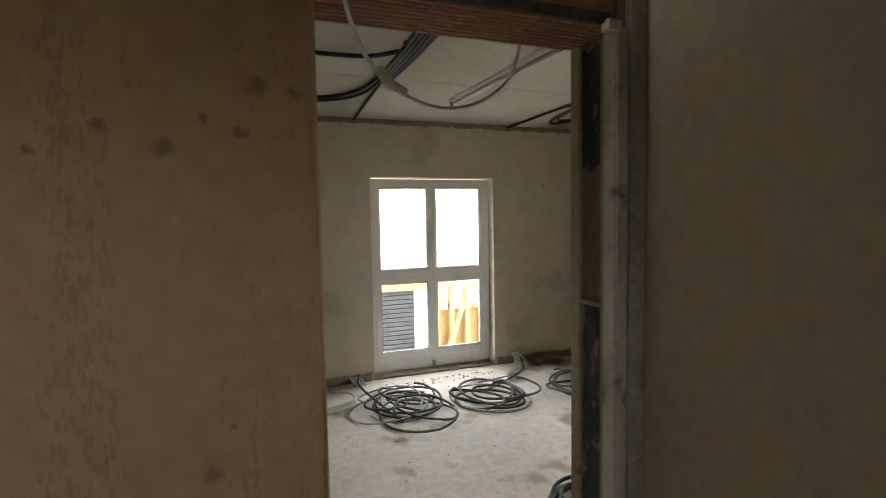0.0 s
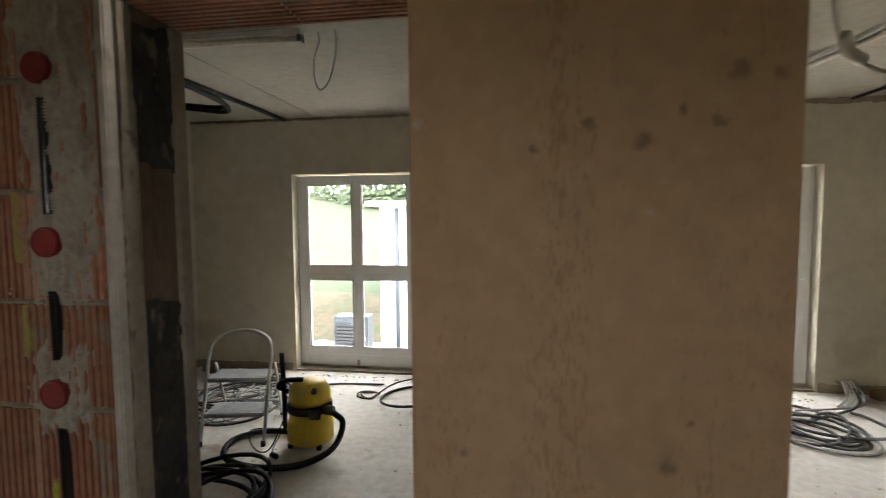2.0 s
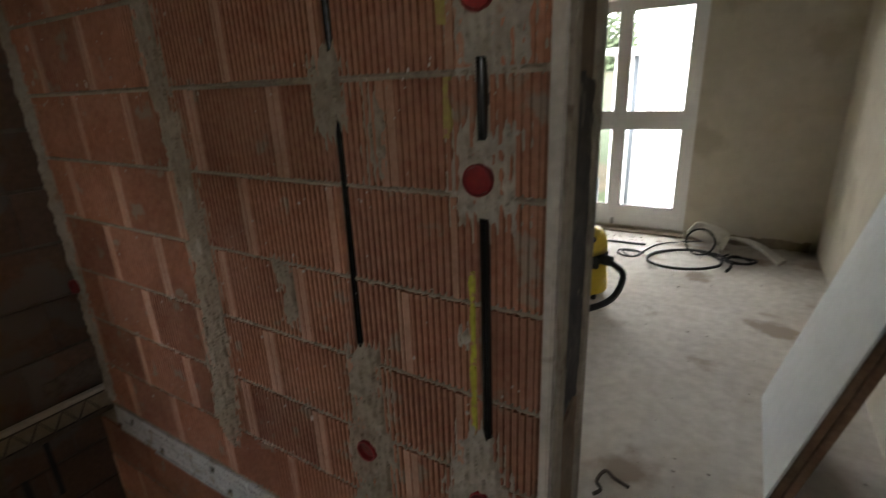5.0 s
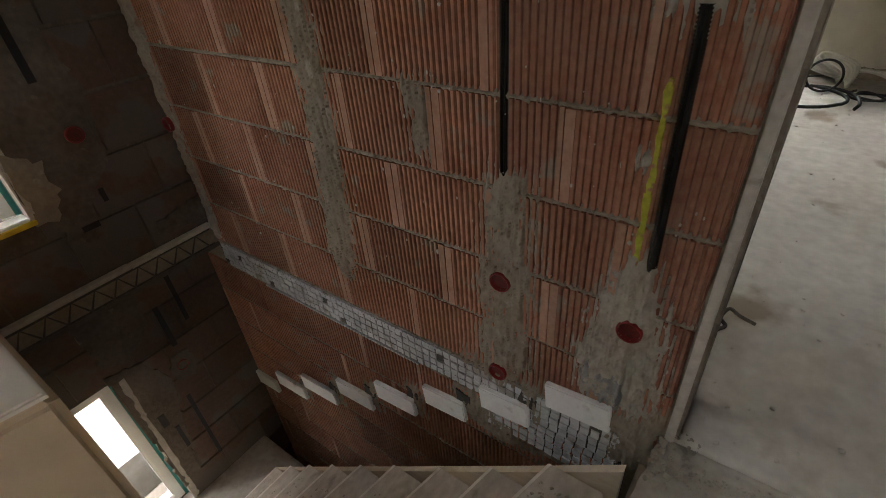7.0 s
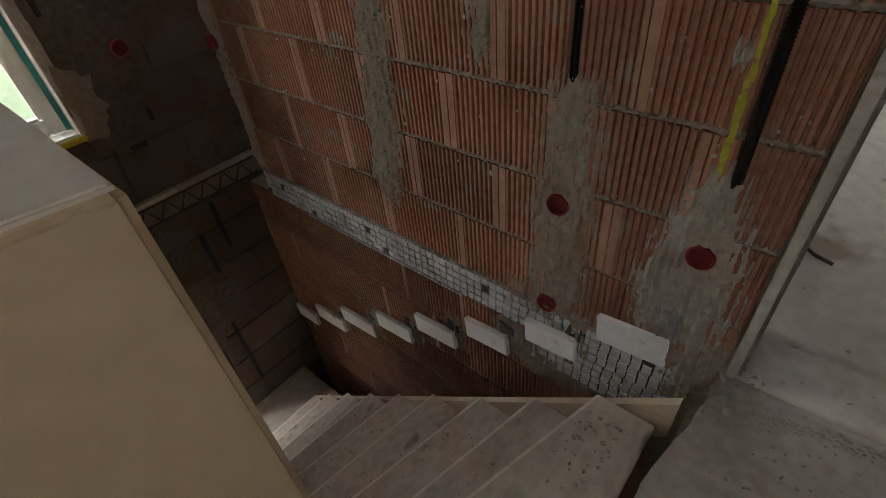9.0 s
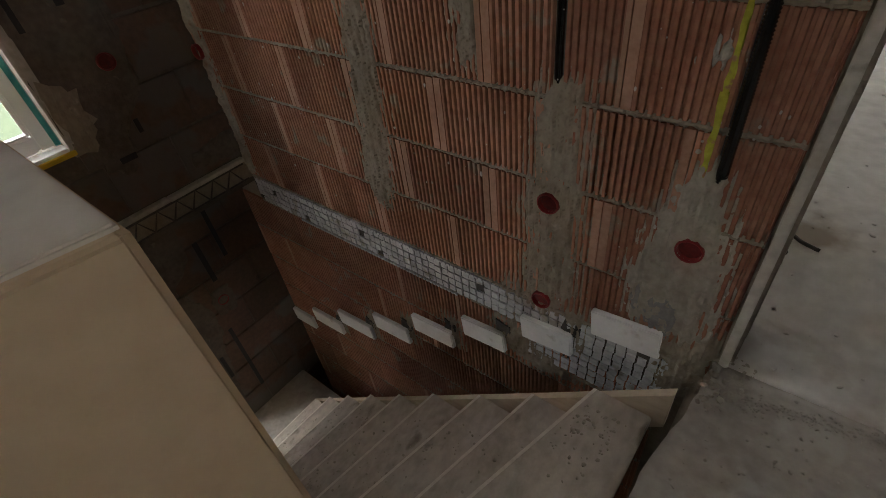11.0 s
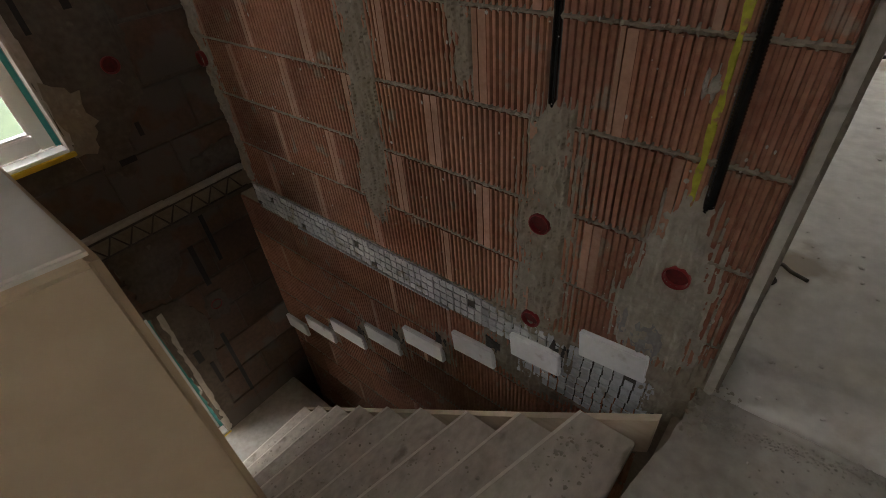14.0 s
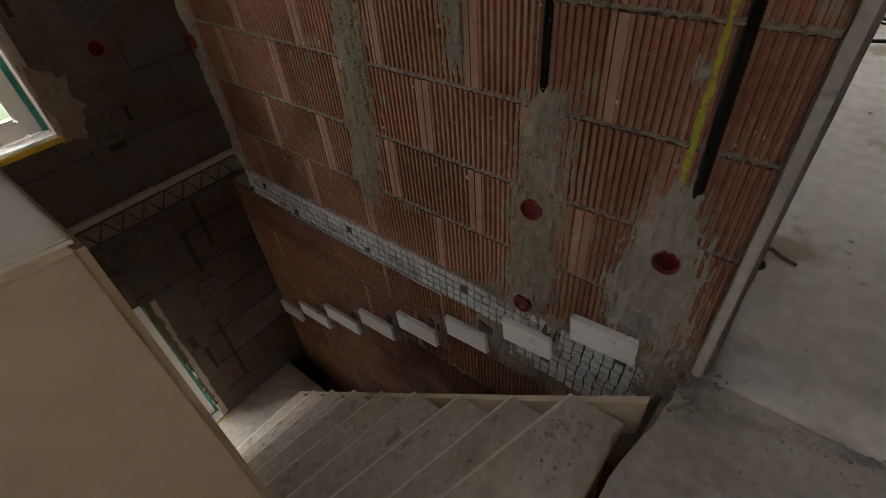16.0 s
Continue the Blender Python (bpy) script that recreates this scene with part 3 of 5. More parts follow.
SKEW = [0.27, 0.22, 0.205, 0.15, 0.138, 0.10, 0.06, 0.03, 0.0]


def nose(i, y):
    """Front edge of a step: the upper ones wind a little."""
    return NOSE[i] - SKEW[i] * (0.82 - y)


def board(front, rear, y0, y1, z0, z1, bevel=0.004):
    """A board between two slanting lines front(y) and rear(y)."""
    bm = boxes((0, 1, y0, y1, z0, z1))
    for v in bm.verts:
        v.co.x = rear(v.co.y) if v.co.x > 0.5 else front(v.co.y)
    bmesh.ops.bevel(bm, geom=bm.edges[:], offset=bevel, segments=2, affect="EDGES")
    return bm


for i, x in enumerate(NOSE):
    z, yb = -0.19 * (i + 1), 0.868 - 0.072 * (-1.09 - x)
    rear = (lambda y: -0.918) if i == 0 else (lambda y, i=i: nose(i - 1, y) + 0.03)
    part("tread", board(lambda y, i=i: nose(i, y), rear, 0.085, yb, z - 0.035, z), WOOD, stairs)
    part("nosing", board(lambda y, i=i: nose(i, y) - 0.003, lambda y, i=i: nose(i, y) + 0.009, 0.086, yb - 0.002, z - 0.030, z + 0.0015, 0.002), PALEEDGE, stairs, "paler front edge")
    if i:
        part("riser", board(lambda y, i=i: nose(i - 1, y) + 0.012, lambda y, i=i: nose(i - 1, y) + 0.028, 0.09, yb - 0.004, z + 0.001, z + 0.154, 0.001), WOOD, stairs)


def stringer(y_top, y_low, thick):
    bm = bmesh.new()
    pts = [(-0.885, -0.075), (-1.30, -0.425), (-2.98, -1.825), (-2.98, -1.93), (-1.30, -0.62), (-0.885, -0.24)]
    f, b = [], []
    for x, z in pts:
        y = y_top + (y_low - y_top) * (-0.885 - x) / 1.9
        f.append(bm.verts.new((x, y, z))); b.append(bm.verts.new((x, y + thick, z)))
    bm.faces.new(f); bm.faces.new(b[::-1])
    for i in range(len(pts)):
        j = (i + 1) % len(pts)
        bm.faces.new((f[j], f[i], b[i], b[j]))
    bmesh.ops.recalc_face_normals(bm, faces=bm.faces[:])
    return bm


part("stringer", stringer(0.886, 0.750, 0.026), PLY, stairs, "pale board stringer")
part("stringer", stringer(0.074, 0.074, 0.010), PLY, stairs, "pale board stringer")
half_landing = tagged(part("half_landing", boxes((XS2, -2.86, -1.6, 0.90, -2.09, -1.90), bevel=0.006), HALLFLOOR), "dusty concrete half landing below the stairs", "landing", kind="structure")

# ---- block wall: pads, boxes, patches, conduits ----
SLOT1, SLOT2 = (-1.369, -1.339), (-0.972, -0.946)


def red_box(x, z, parent, y=WY, plane="y", closed=False):
    """Flush-mounted round wiring box: a red cup with a rim."""
    bm = bmesh.new()
    n = 20
    prof = [(0.0345, 0.0), (0.0345, -0.015), (0.0325, -0.018), (0.0300, -0.017), (0.0285, -0.001), (0.0, 0.0)]
    rings = []
    for r, d in prof[:-1]:
        ring = []
        for k in range(n):
            a, b = r * math.cos(k * math.tau / n), r * math.sin(k * math.tau / n)
            ring.append(bm.verts.new((x + a, y + d, z + b) if plane == "y" else (y - d, x + a, z + b)))
        rings.append(ring)
    for A, B in zip(rings, rings[1:]):
        for k in range(n):
            bm.faces.new((A[k], A[(k + 1) % n], B[(k + 1) % n], B[k]))
    bm.faces.new(rings[-1])
    bmesh.ops.recalc_face_normals(bm, faces=bm.faces[:])
    # The disc replaces the cup's depth; its inner shade is in the colour.
    front = 0.0172 if closed else 0.0016
    bx = part("wiring_box", bm, DULLRED, parent, "red round wiring box")
    d = bmesh.new()
    bmesh.ops.create_circle(d, cap_ends=True, radius=0.0284, segments=20)
    turn = Matrix.Rotation(radians(90), 4, "X") if plane == "y" else Matrix.Rotation(radians(90), 4, "Y")
    at = Matrix.Translation((x, y - front, z) if plane == "y" else (y + front, x, z))
    bmesh.ops.transform(d, matrix=at @ turn, verts=d.verts[:])
    part("box_disc" if closed else "box_floor", d, DULLRED if closed else SHADERED, bx, "flush red disc, darkened like the inside of an open cup" if closed else "red floor of the box, darkened as inner shade")
    return bx


SOCKETS = ((-1.357, 1.876), (-0.965, 1.87), (-0.967, 1.487), (-0.969, 1.138), (-1.360, 0.290), (-0.973, 0.284), (-1.372, -0.121))


def smear(outline, seed, y0=1.041, step=0.0055, ramp=0.055, spread=0.018):
    """Trowelled mortar: a lumpy sheet that thins out at its rim, so that it fills the grooves first and leaves the ribs bare."""
    xs, zs = [p[0] for p in outline], [p[1] for p in outline]
    n = len(outline)

    def depth(x, z):
        inside, best = False, 9.0
        for i in range(n):
            (ax, az), (bx, bz) = outline[i], outline[(i + 1) % n]
            if (az > z) != (bz > z) and x < (bx - ax) * (z - az) / (bz - az) + ax:
                inside = not inside
            ux, uz = bx - ax, bz - az
            t = max(0, min(1, ((x - ax) * ux + (z - az) * uz) / (ux * ux + uz * uz)))
            best = min(best, math.hypot(x - ax - t * ux, z - az - t * uz))
        return best if inside else -best
    bm = bmesh.new()
    nx, nz = int((max(xs) - min(xs) + 0.06) / step) + 1, int((max(zs) - min(zs) + 0.06) / (step * 1.2)) + 1
    grid = {}
    for i in range(nx):
        for j in range(nz):
            x, z = min(xs) - 0.03 + i * step, min(zs) - 0.03 + j * step * 1.2
            d = depth(x, z) + spread + 0.030 * noise.noise((x * 48, seed, z * 9)) + 0.016 * noise.noise((x * 120, seed, z * 40))
            if d < -0.02:
                continue
            k = max(-0.4, min(1.0, d / ramp))
            y = 1.0600 - k * (1.0600 - y0) + 0.0095 * noise.noise((x * 34, seed + 3, z * 15)) + 0.006 * noise.noise((x * 85, seed + 5, z * 50)) + 0.003 * noise.noise((x * 190, seed + 6, z * 130)) + 0.0028 * math.sin(x * math.tau / 0.0215)
            grid[i, j] = bm.verts.new((x, y, z))
    for (i, j) in list(grid):
        q = [grid.get(c) for c in ((i, j), (i + 1, j), (i + 1, j + 1), (i, j + 1))]
        if None in q:
            continue
        cx, cz = q[0].co.x + step / 2, q[0].co.z + step * 0.6
        if any(math.hypot(cx - a, cz - b) < 0.031 for a, b in SOCKETS):
            continue
        bm.faces.new(q).smooth = (seed + int(cx * 900) * 7 + int(cz * 900) * 3) % 4 != 0
    bmesh.ops.recalc_face_normals(bm, faces=bm.faces[:])
    if bm.faces and sum(f.normal.y for f in bm.faces) > 0:
        bmesh.ops.reverse_faces(bm, faces=bm.faces[:])
    return bm


def patch(outline, seed, y0=1.0445, mat_=None, label="grey mortar patch"):
    return part("mortar_patch", smear(outline, seed, y0), mat_ or MORTAR, wall_brick, label)


for x, z in SOCKETS:
    red_box(x, z, wall_brick, closed=z > 1)
patch([(-1.42, 0.60), (-1.36, 0.66), (-1.28, 0.65), (-1.26, 0.42), (-1.25, 0.30), (-1.27, 0.14), (-1.24, 0.0), (-1.28, -0.16), (-1.44, -0.17), (-1.46, 0.0), (-1.43, 0.12), (-1.465, 0.24), (-1.43, 0.40)], 21)
patch([(-1.12, 0.10), (-1.08, 0.30), (-1.03, 0.47), (-0.97, 0.52), (-0.94, 0.49), (-0.905, 0.38), (-0.875, 0.22), (-0.86, 0.0), (-0.90, -0.05), (-1.09, -0.03)], 22, 1.040, PALEMORTAR)
patch([(-1.03, 1.03), (-1.04, 1.21), (-0.99, 1.26), (-0.88, 1.24), (-0.89, 1.08), (-0.92, 1.02)], 23, mat_=PALEMORTAR, label="pale plaster patch")
patch([(-1.02, 1.36), (-1.06, 1.50), (-1.02, 1.58), (-1.04, 1.78), (-1.05, 2.0), (-0.99, 2.35), (-0.83, 2.35), (-0.83, 1.50), (-0.86, 1.38), (-0.93, 1.33)], 24, mat_=PALEMORTAR, label="pale plaster patch")
patch([(-1.42, 1.76), (-1.41, 1.96), (-1.30, 1.95), (-1.28, 1.81), (-1.33, 1.73)], 25, 1.039)
patch([(-1.43, 1.24), (-1.42, 1.40), (-1.36, 1.44), (-1.31, 1.38), (-1.33, 1.26), (-1.38, 1.20)], 26, 1.038)
patch([(-2.165, 0.10), (-2.125, 0.5), (-2.10, 0.9), (-2.135, 1.4), (-2.20, 2.4), (-2.07, 2.4), (-2.02, 1.4), (-1.96, 0.9), (-1.97, 0.5), (-2.015, 0.10), (-2.10, -0.04)], 27, 1.042)
patch([(-1.66, 0.62), (-1.67, 0.86), (-1.58, 0.87), (-1.58, 0.63)], 28)
patch([(-1.27, 1.12), (-1.26, 1.33), (-1.20, 1.33), (-1.21, 1.11)], 29)
patch([(-1.24, 1.62), (-1.22, 1.84), (-1.17, 1.82), (-1.18, 1.61)], 30)
patch([(-1.07, -0.02), (-1.08, 0.10), (-0.96, 0.11), (-0.93, 0.01), (-0.97, -0.06)], 31, 1.037, mat("grey_cement", (0.20, 0.195, 0.185), (0.29, 0.285, 0.27), 0.9, 8, 50, 0.3), "smooth grey cement patch")
patch([(-0.95, -0.30), (-1.0, -0.10), (-0.90, -0.03), (-0.84, 0.03), (-0.826, -0.10), (-0.86, -0.30)], 32, 1.034)
patch([(-1.60, -0.45), (-1.50, -0.31), (-1.30, -0.42), (-1.20, -0.50), (-1.36, -0.56), (-1.5, -0.52)], 33)
patch([(-1.56, -0.17), (-1.50, -0.09), (-1.42, -0.11), (-1.30, -0.14), (-1.22, -0.11), (-1.20, -0.17), (-1.36, -0.22)], 34)
patch([(-3.12, -0.13), (-3.12, 2.4), (-3.03, 2.4), (-3.01, 0.9), (-3.04, 0.4), (-3.04, -0.12)], 35, 1.036, PALEMORTAR, "pale grey mortar fillet in the corner")
red_box(-3.085, 0.505, wall_brick, WY - 0.012)
# Dark strips behind the pipes stand for the shade in the chases.
part("chase", boxes((SLOT1[0], SLOT1[1], 1.060, 1.0635, 0.62, CEIL)), DARKGAP, wall_brick, "chased slot, its shade drawn as a dark strip")
for a, b in ((0.48, 1.05), (1.23, 1.37), (1.56, 1.80)):
    part("chase", boxes((SLOT2[0], SLOT2[1], 1.060, 1.0635, a, b)), DARKGAP, wall_brick, "chased slot, its shade drawn as a dark strip")
conduit = thing("conduit", "smooth black wiring conduit in a wall slot", "conduit", "wall conduits")
part("pipe", sweep(bmesh.new(), [(-1.354 + 0.002 * math.sin(z * 7), 1.0575 + 0.012 * max(0.0, (0.66 - z) / 0.08), z) for z in np.linspace(0.57, CEIL, 60)], 0.0105, 10), GLOSSBLACK, conduit)
conduit2 = thing("conduit", "black corrugated wiring conduit in a wall slot", "conduit", "wall conduits")
for a, b in ((0.45, 1.06), (1.22, 1.38), (1.55, 1.81)):
    n = int((b - a) / 0.0036)
    part("pipe", sweep(bmesh.new(), [(-0.958 + 0.003 * math.sin(3 * (a + (b - a) * i / n)), 1.046 + 0.02 * max(0.0, (0.52 - a - (b - a) * i / n) / 0.06), a + (b - a) * i / n) for i in range(n)], 0.0128, 12, ribs=0.24), GLOSSBLACK, conduit2)
for x0, x1, a, b, s in ((-0.999, -0.988, 0.47, 0.68, 41), (-0.999, -0.987, 0.68, 0.93, 42), (-1.050, -1.036, 1.22, 1.34, 43), (-1.058, -1.042, 1.44, 1.60, 44)):
    part("paint_mark", blob([(x0, a), (x1, a), (x1, b), (x0, b)], 1.0465, 1.056, 0.004, s), SPRAY if b < 1 else FAINTSPRAY, wall_brick, "yellow sprayed marking stripe")
part("filler_splash", smear([(-1.035, 0.735), (-1.005, 0.725), (-0.988, 0.745), (-0.992, 0.772), (-1.022, 0.775)], 45, 1.0425, 0.003, 0.012, 0.002), BEADPLASTER, wall_brick, "white filler splash")

# insulating band at the slab edge: small pale tiles with dark joints
part("band_backing", boxes((-3.12, -0.90, 1.054, 1.0637, -0.302, -0.158), (-1.50, -0.90, 1.054, 1.0637, -0.46, -0.304)), DARKGAP, wall_brick, "dark mesh joints")
verts, faces = [], []
rnd = random.Random(5)


def tile(x, z, w, h):
    y, i = 1.044 + rnd.uniform(0, 0.004), len(verts)
    j = lambda: rnd.uniform(-0.003, 0.003)
    verts.extend([(x + j(), y, z + j()), (x + w + j(), y, z + j()), (x + w + j(), y, z + h + j()), (x + j(), y, z + h + j()), (x, 1.055, z), (x + w, 1.055, z), (x + w, 1.055, z + h), (x, 1.055, z + h)])
    faces.extend([(i, i + 1, i + 2, i + 3), (i + 4, i + 5, i + 1, i), (i + 5, i + 6, i + 2, i + 1), (i + 6, i + 7, i + 3, i + 2), (i + 7, i + 4, i, i + 3)])


for r in range(8):
    z = -0.194 - 0.037 * r
    x = -3.10 if r < 4 else -1.42
    x += rnd.uniform(-0.003, 0.003)
    while x < -0.95:
        if rnd.random() > 0.03:
            tile(x, z, 0.028, 0.030)
        x += 0.0345
me = bpy.data.meshes.new("band_tiles")
me.from_pydata(verts, [], faces)
me.materials.append(INSUL)
band = new("band_tiles", me)
band.parent = wall_brick
tagged(band, "pale insulating band cut into small squares by wire mesh", kind="stuff")
for z, a, b in ((-0.152, -3.0, -1.62), (-0.306, -2.75, -1.75)):
    bm = bmesh.new()
    x = a
    while x < b:
        box(bm, x, x + 0.013, 1.036, 1.047, z - 0.006, z + 0.004)
        x += 0.019
    box(bm, a, b, 1.040, 1.043, z - 0.007, z - 0.003)
    part("mesh_edge", bm, INSUL, wall_brick, "perforated pale metal edge")


PADS = [(-1.187, -0.973, -0.047), (-1.446, -1.245, -0.236), (-1.736, -1.524, -0.419), (-2.053, -1.808, -0.597), (-2.37, -2.113, -0.783), (-2.72, -2.427, -0.965), (-3.03, -2.745, -1.135), (-3.31, -3.09, -1.30)]
for i, (a, b, z) in enumerate(PADS):
    bm = boxes((a, b, 1.026, 1.0495, z - 0.108, z), bevel=0.004)
    bmesh.ops.rotate(bm, cent=((a + b) / 2, 1.04, z - 0.05), matrix=Matrix.Rotation(radians(-5), 3, "Y"), verts=bm.verts[:])
    tagged(part("foam_pad", bm, FOAM), "white foam step pad fixed to the block wall", "step pad", "step pads on the wall")
    if 0 < i < 7:
        # Raised dark patch standing for the shade in a broken hole.
        part("pocket", blob([(b - 0.05, z + 0.01), (b + 0.02, z - 0.01), (b + 0.025, z + 0.05), (b - 0.04, z + 0.07)], 1.043, 1.056, 0.008, 60 + i), DARKGAP, wall_brick, "broken pocket, its shade drawn as a dark patch")
        patch([(b - 0.02, z - 0.11), (b + 0.05, z - 0.10), (b + 0.06, z + 0.10), (b + 0.02, z + 0.13), (b - 0.06, z + 0.10)], 70 + i, 1.0455)

# stairwell wall: patches, slots, boxes; most patches in the shade-darkened mortar
def far_patch(w, x, outline, seed, m=SHADEMORTAR, d=0.012, label="grey mortar patch"):
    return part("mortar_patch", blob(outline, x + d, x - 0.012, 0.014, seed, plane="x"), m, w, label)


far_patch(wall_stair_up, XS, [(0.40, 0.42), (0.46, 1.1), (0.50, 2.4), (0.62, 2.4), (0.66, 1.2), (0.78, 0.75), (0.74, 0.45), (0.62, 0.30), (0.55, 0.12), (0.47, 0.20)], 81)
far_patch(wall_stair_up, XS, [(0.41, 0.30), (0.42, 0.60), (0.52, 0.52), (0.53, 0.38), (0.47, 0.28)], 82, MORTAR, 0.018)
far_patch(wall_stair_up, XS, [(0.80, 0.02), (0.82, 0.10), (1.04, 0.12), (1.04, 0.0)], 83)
# Flat black strips drawn for the shade inside the slots.
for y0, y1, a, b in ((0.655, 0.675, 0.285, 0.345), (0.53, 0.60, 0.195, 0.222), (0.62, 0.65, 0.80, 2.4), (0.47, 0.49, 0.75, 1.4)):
    part("chase", boxes((XS + 0.010, XS + 0.0145, y0, y1, a, b)), BLACK, wall_stair_up, "chased slot, its shade drawn as a dark strip")
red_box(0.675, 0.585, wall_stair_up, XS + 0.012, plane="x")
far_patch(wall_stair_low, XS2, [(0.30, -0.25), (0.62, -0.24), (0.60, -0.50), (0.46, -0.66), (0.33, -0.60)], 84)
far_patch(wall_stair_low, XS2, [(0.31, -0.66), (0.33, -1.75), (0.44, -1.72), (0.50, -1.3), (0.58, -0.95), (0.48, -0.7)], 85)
far_patch(wall_stair_low, XS2, [(0.60, -0.80), (0.60, -0.98), (0.72, -0.99), (0.72, -0.80)], 86)
# Slot shade again, as black strips on the wall face.
for y0, y1, a, b in ((0.655, 0.685, -0.73, -0.44), (0.78, 0.805, -0.62, -0.30), (0.585, 0.61, -1.70, -1.10), (0.45, 0.475, -1.45, -1.25), (0.40, 0.44, -1.2, -1.1)):
    part("chase", boxes((XS2 + 0.012, XS2 + 0.0165, y0, y1, a, b)), BLACK, wall_stair_low, "chased slot, its shade drawn as a dark strip")
red_box(0.655, -0.88, wall_stair_low, XS2 + 0.002, plane="x")


# ---- west room ----
def vacuum():
    t = thing("vacuum_cleaner", "yellow and black drum vacuum cleaner standing on the dusty floor", "vacuum cleaner")
    cx, cy = -1.30, 3.14
    def lathe(prof, n=28, sx=1.0):
        bm = bmesh.new()
        rings = [[bm.verts.new((cx + sx * r * math.cos(k * math.tau / n), cy + r * math.sin(k * math.tau / n), z)) for k in range(n)] for r, z in prof]
        for A, B in zip(rings, rings[1:]):
            for k in range(n):
                f = bm.faces.new((A[k], A[(k + 1) % n], B[(k + 1) % n], B[k])); f.smooth = True
        bm.faces.new(rings[0][::-1]); bm.faces.new(rings[-1])
        return bm
    drum = part("drum", lathe([(0.148, 0.035), (0.155, 0.045), (0.150, 0.13), (0.138, 0.235)]), YELLOW, t, "yellow drum")
    part("band", lathe([(0.142, 0.236), (0.149, 0.242), (0.149, 0.285), (0.142, 0.292)]), BLACK, t, "black closing band")
    head = part("head", lathe([(0.140, 0.293), (0.141, 0.33), (0.130, 0.39), (0.105, 0.43), (0.06, 0.448), (0.02, 0.452)]), YELLOW, t, "yellow motor head")
    part("dial", sweep(bmesh.new(), [(cx + 0.075, cy - 0.105, 0.40), (cx + 0.082, cy - 0.125, 0.405)], 0.02, 12), BLACK, head, "black switch dial")
    part("handle", tube([(cx - 0.14, cy - 0.03, 0.36), (cx - 0.20, cy - 0.05, 0.40), (cx - 0.13, cy - 0.08, 0.455), (cx - 0.02, cy - 0.06, 0.46)], 0.016), BLACK, head, "black carrying handle")
    part("latch", boxes((cx + 0.05, cx + 0.13, cy - 0.155, cy - 0.125, 0.225, 0.30), bevel=0.008), BLACK, drum, "black latch")
    part("hose_socket", sweep(bmesh.new(), [(cx + 0.12, cy - 0.06, 0.265), (cx + 0.19, cy - 0.08, 0.265)], 0.032, 14), BLACK, drum)
    for a, b in ((-0.1, -0.1), (0.1, -0.1), (-0.1, 0.1), (0.1, 0.1)):
        part("caster", sweep(bmesh.new(), [(cx + a - 0.012, cy + b, 0.02), (cx + a + 0.012, cy + b, 0.02)], 0.02, 12), BLACK, drum, "black caster wheel")
    part("nozzle_tube", tube([(cx - 0.165, cy - 0.04, 0.10), (cx - 0.17, cy - 0.03, 0.36), (cx - 0.185, cy - 0.02, 0.62)], 0.017), BLACK, t, "upright black nozzle tube")
    pts = curve_pts([(cx + 0.18, cy - 0.08, 0.265), (cx + 0.27, cy - 0.11, 0.20), (cx + 0.23, cy - 0.20, 0.07), (cx + 0.07, cy - 0.34, 0.024), (cx - 0.20, cy - 0.40, 0.024), (cx - 0.45, cy - 0.30, 0.024), (cx - 0.52, cy - 0.08, 0.024), (cx - 0.38, cy + 0.07, 0.024), (cx - 0.16, cy + 0.09, 0.024)], 26)
    part("suction_hose", sweep(bmesh.new(), pts, 0.021, 10, ribs=0.13), BLACK, t, "black ribbed suction hose")
    part("power_cord", tube([(cx - 0.10, cy - 0.12, 0.28), (cx - 0.18, cy - 0.2, 0.06), (cx - 0.28, cy - 0.18, 0.006), (cx - 0.42, cy - 0.05, 0.006), (cx - 0.50, cy + 0.12, 0.006), (cx - 0.30, cy + 0.14, 0.006), (cx - 0.22, cy - 0.10, 0.006), (cx - 0.16, cy - 0.23, 0.012)], 0.0045), BLACK, t, "thin black power cord")
    part("plug", sweep(bmesh.new(), [(cx - 0.17, cy - 0.22, 0.018), (cx - 0.12, cy - 0.25, 0.018)], 0.017, 10), BLACK, t, "black plug")


vacuum()


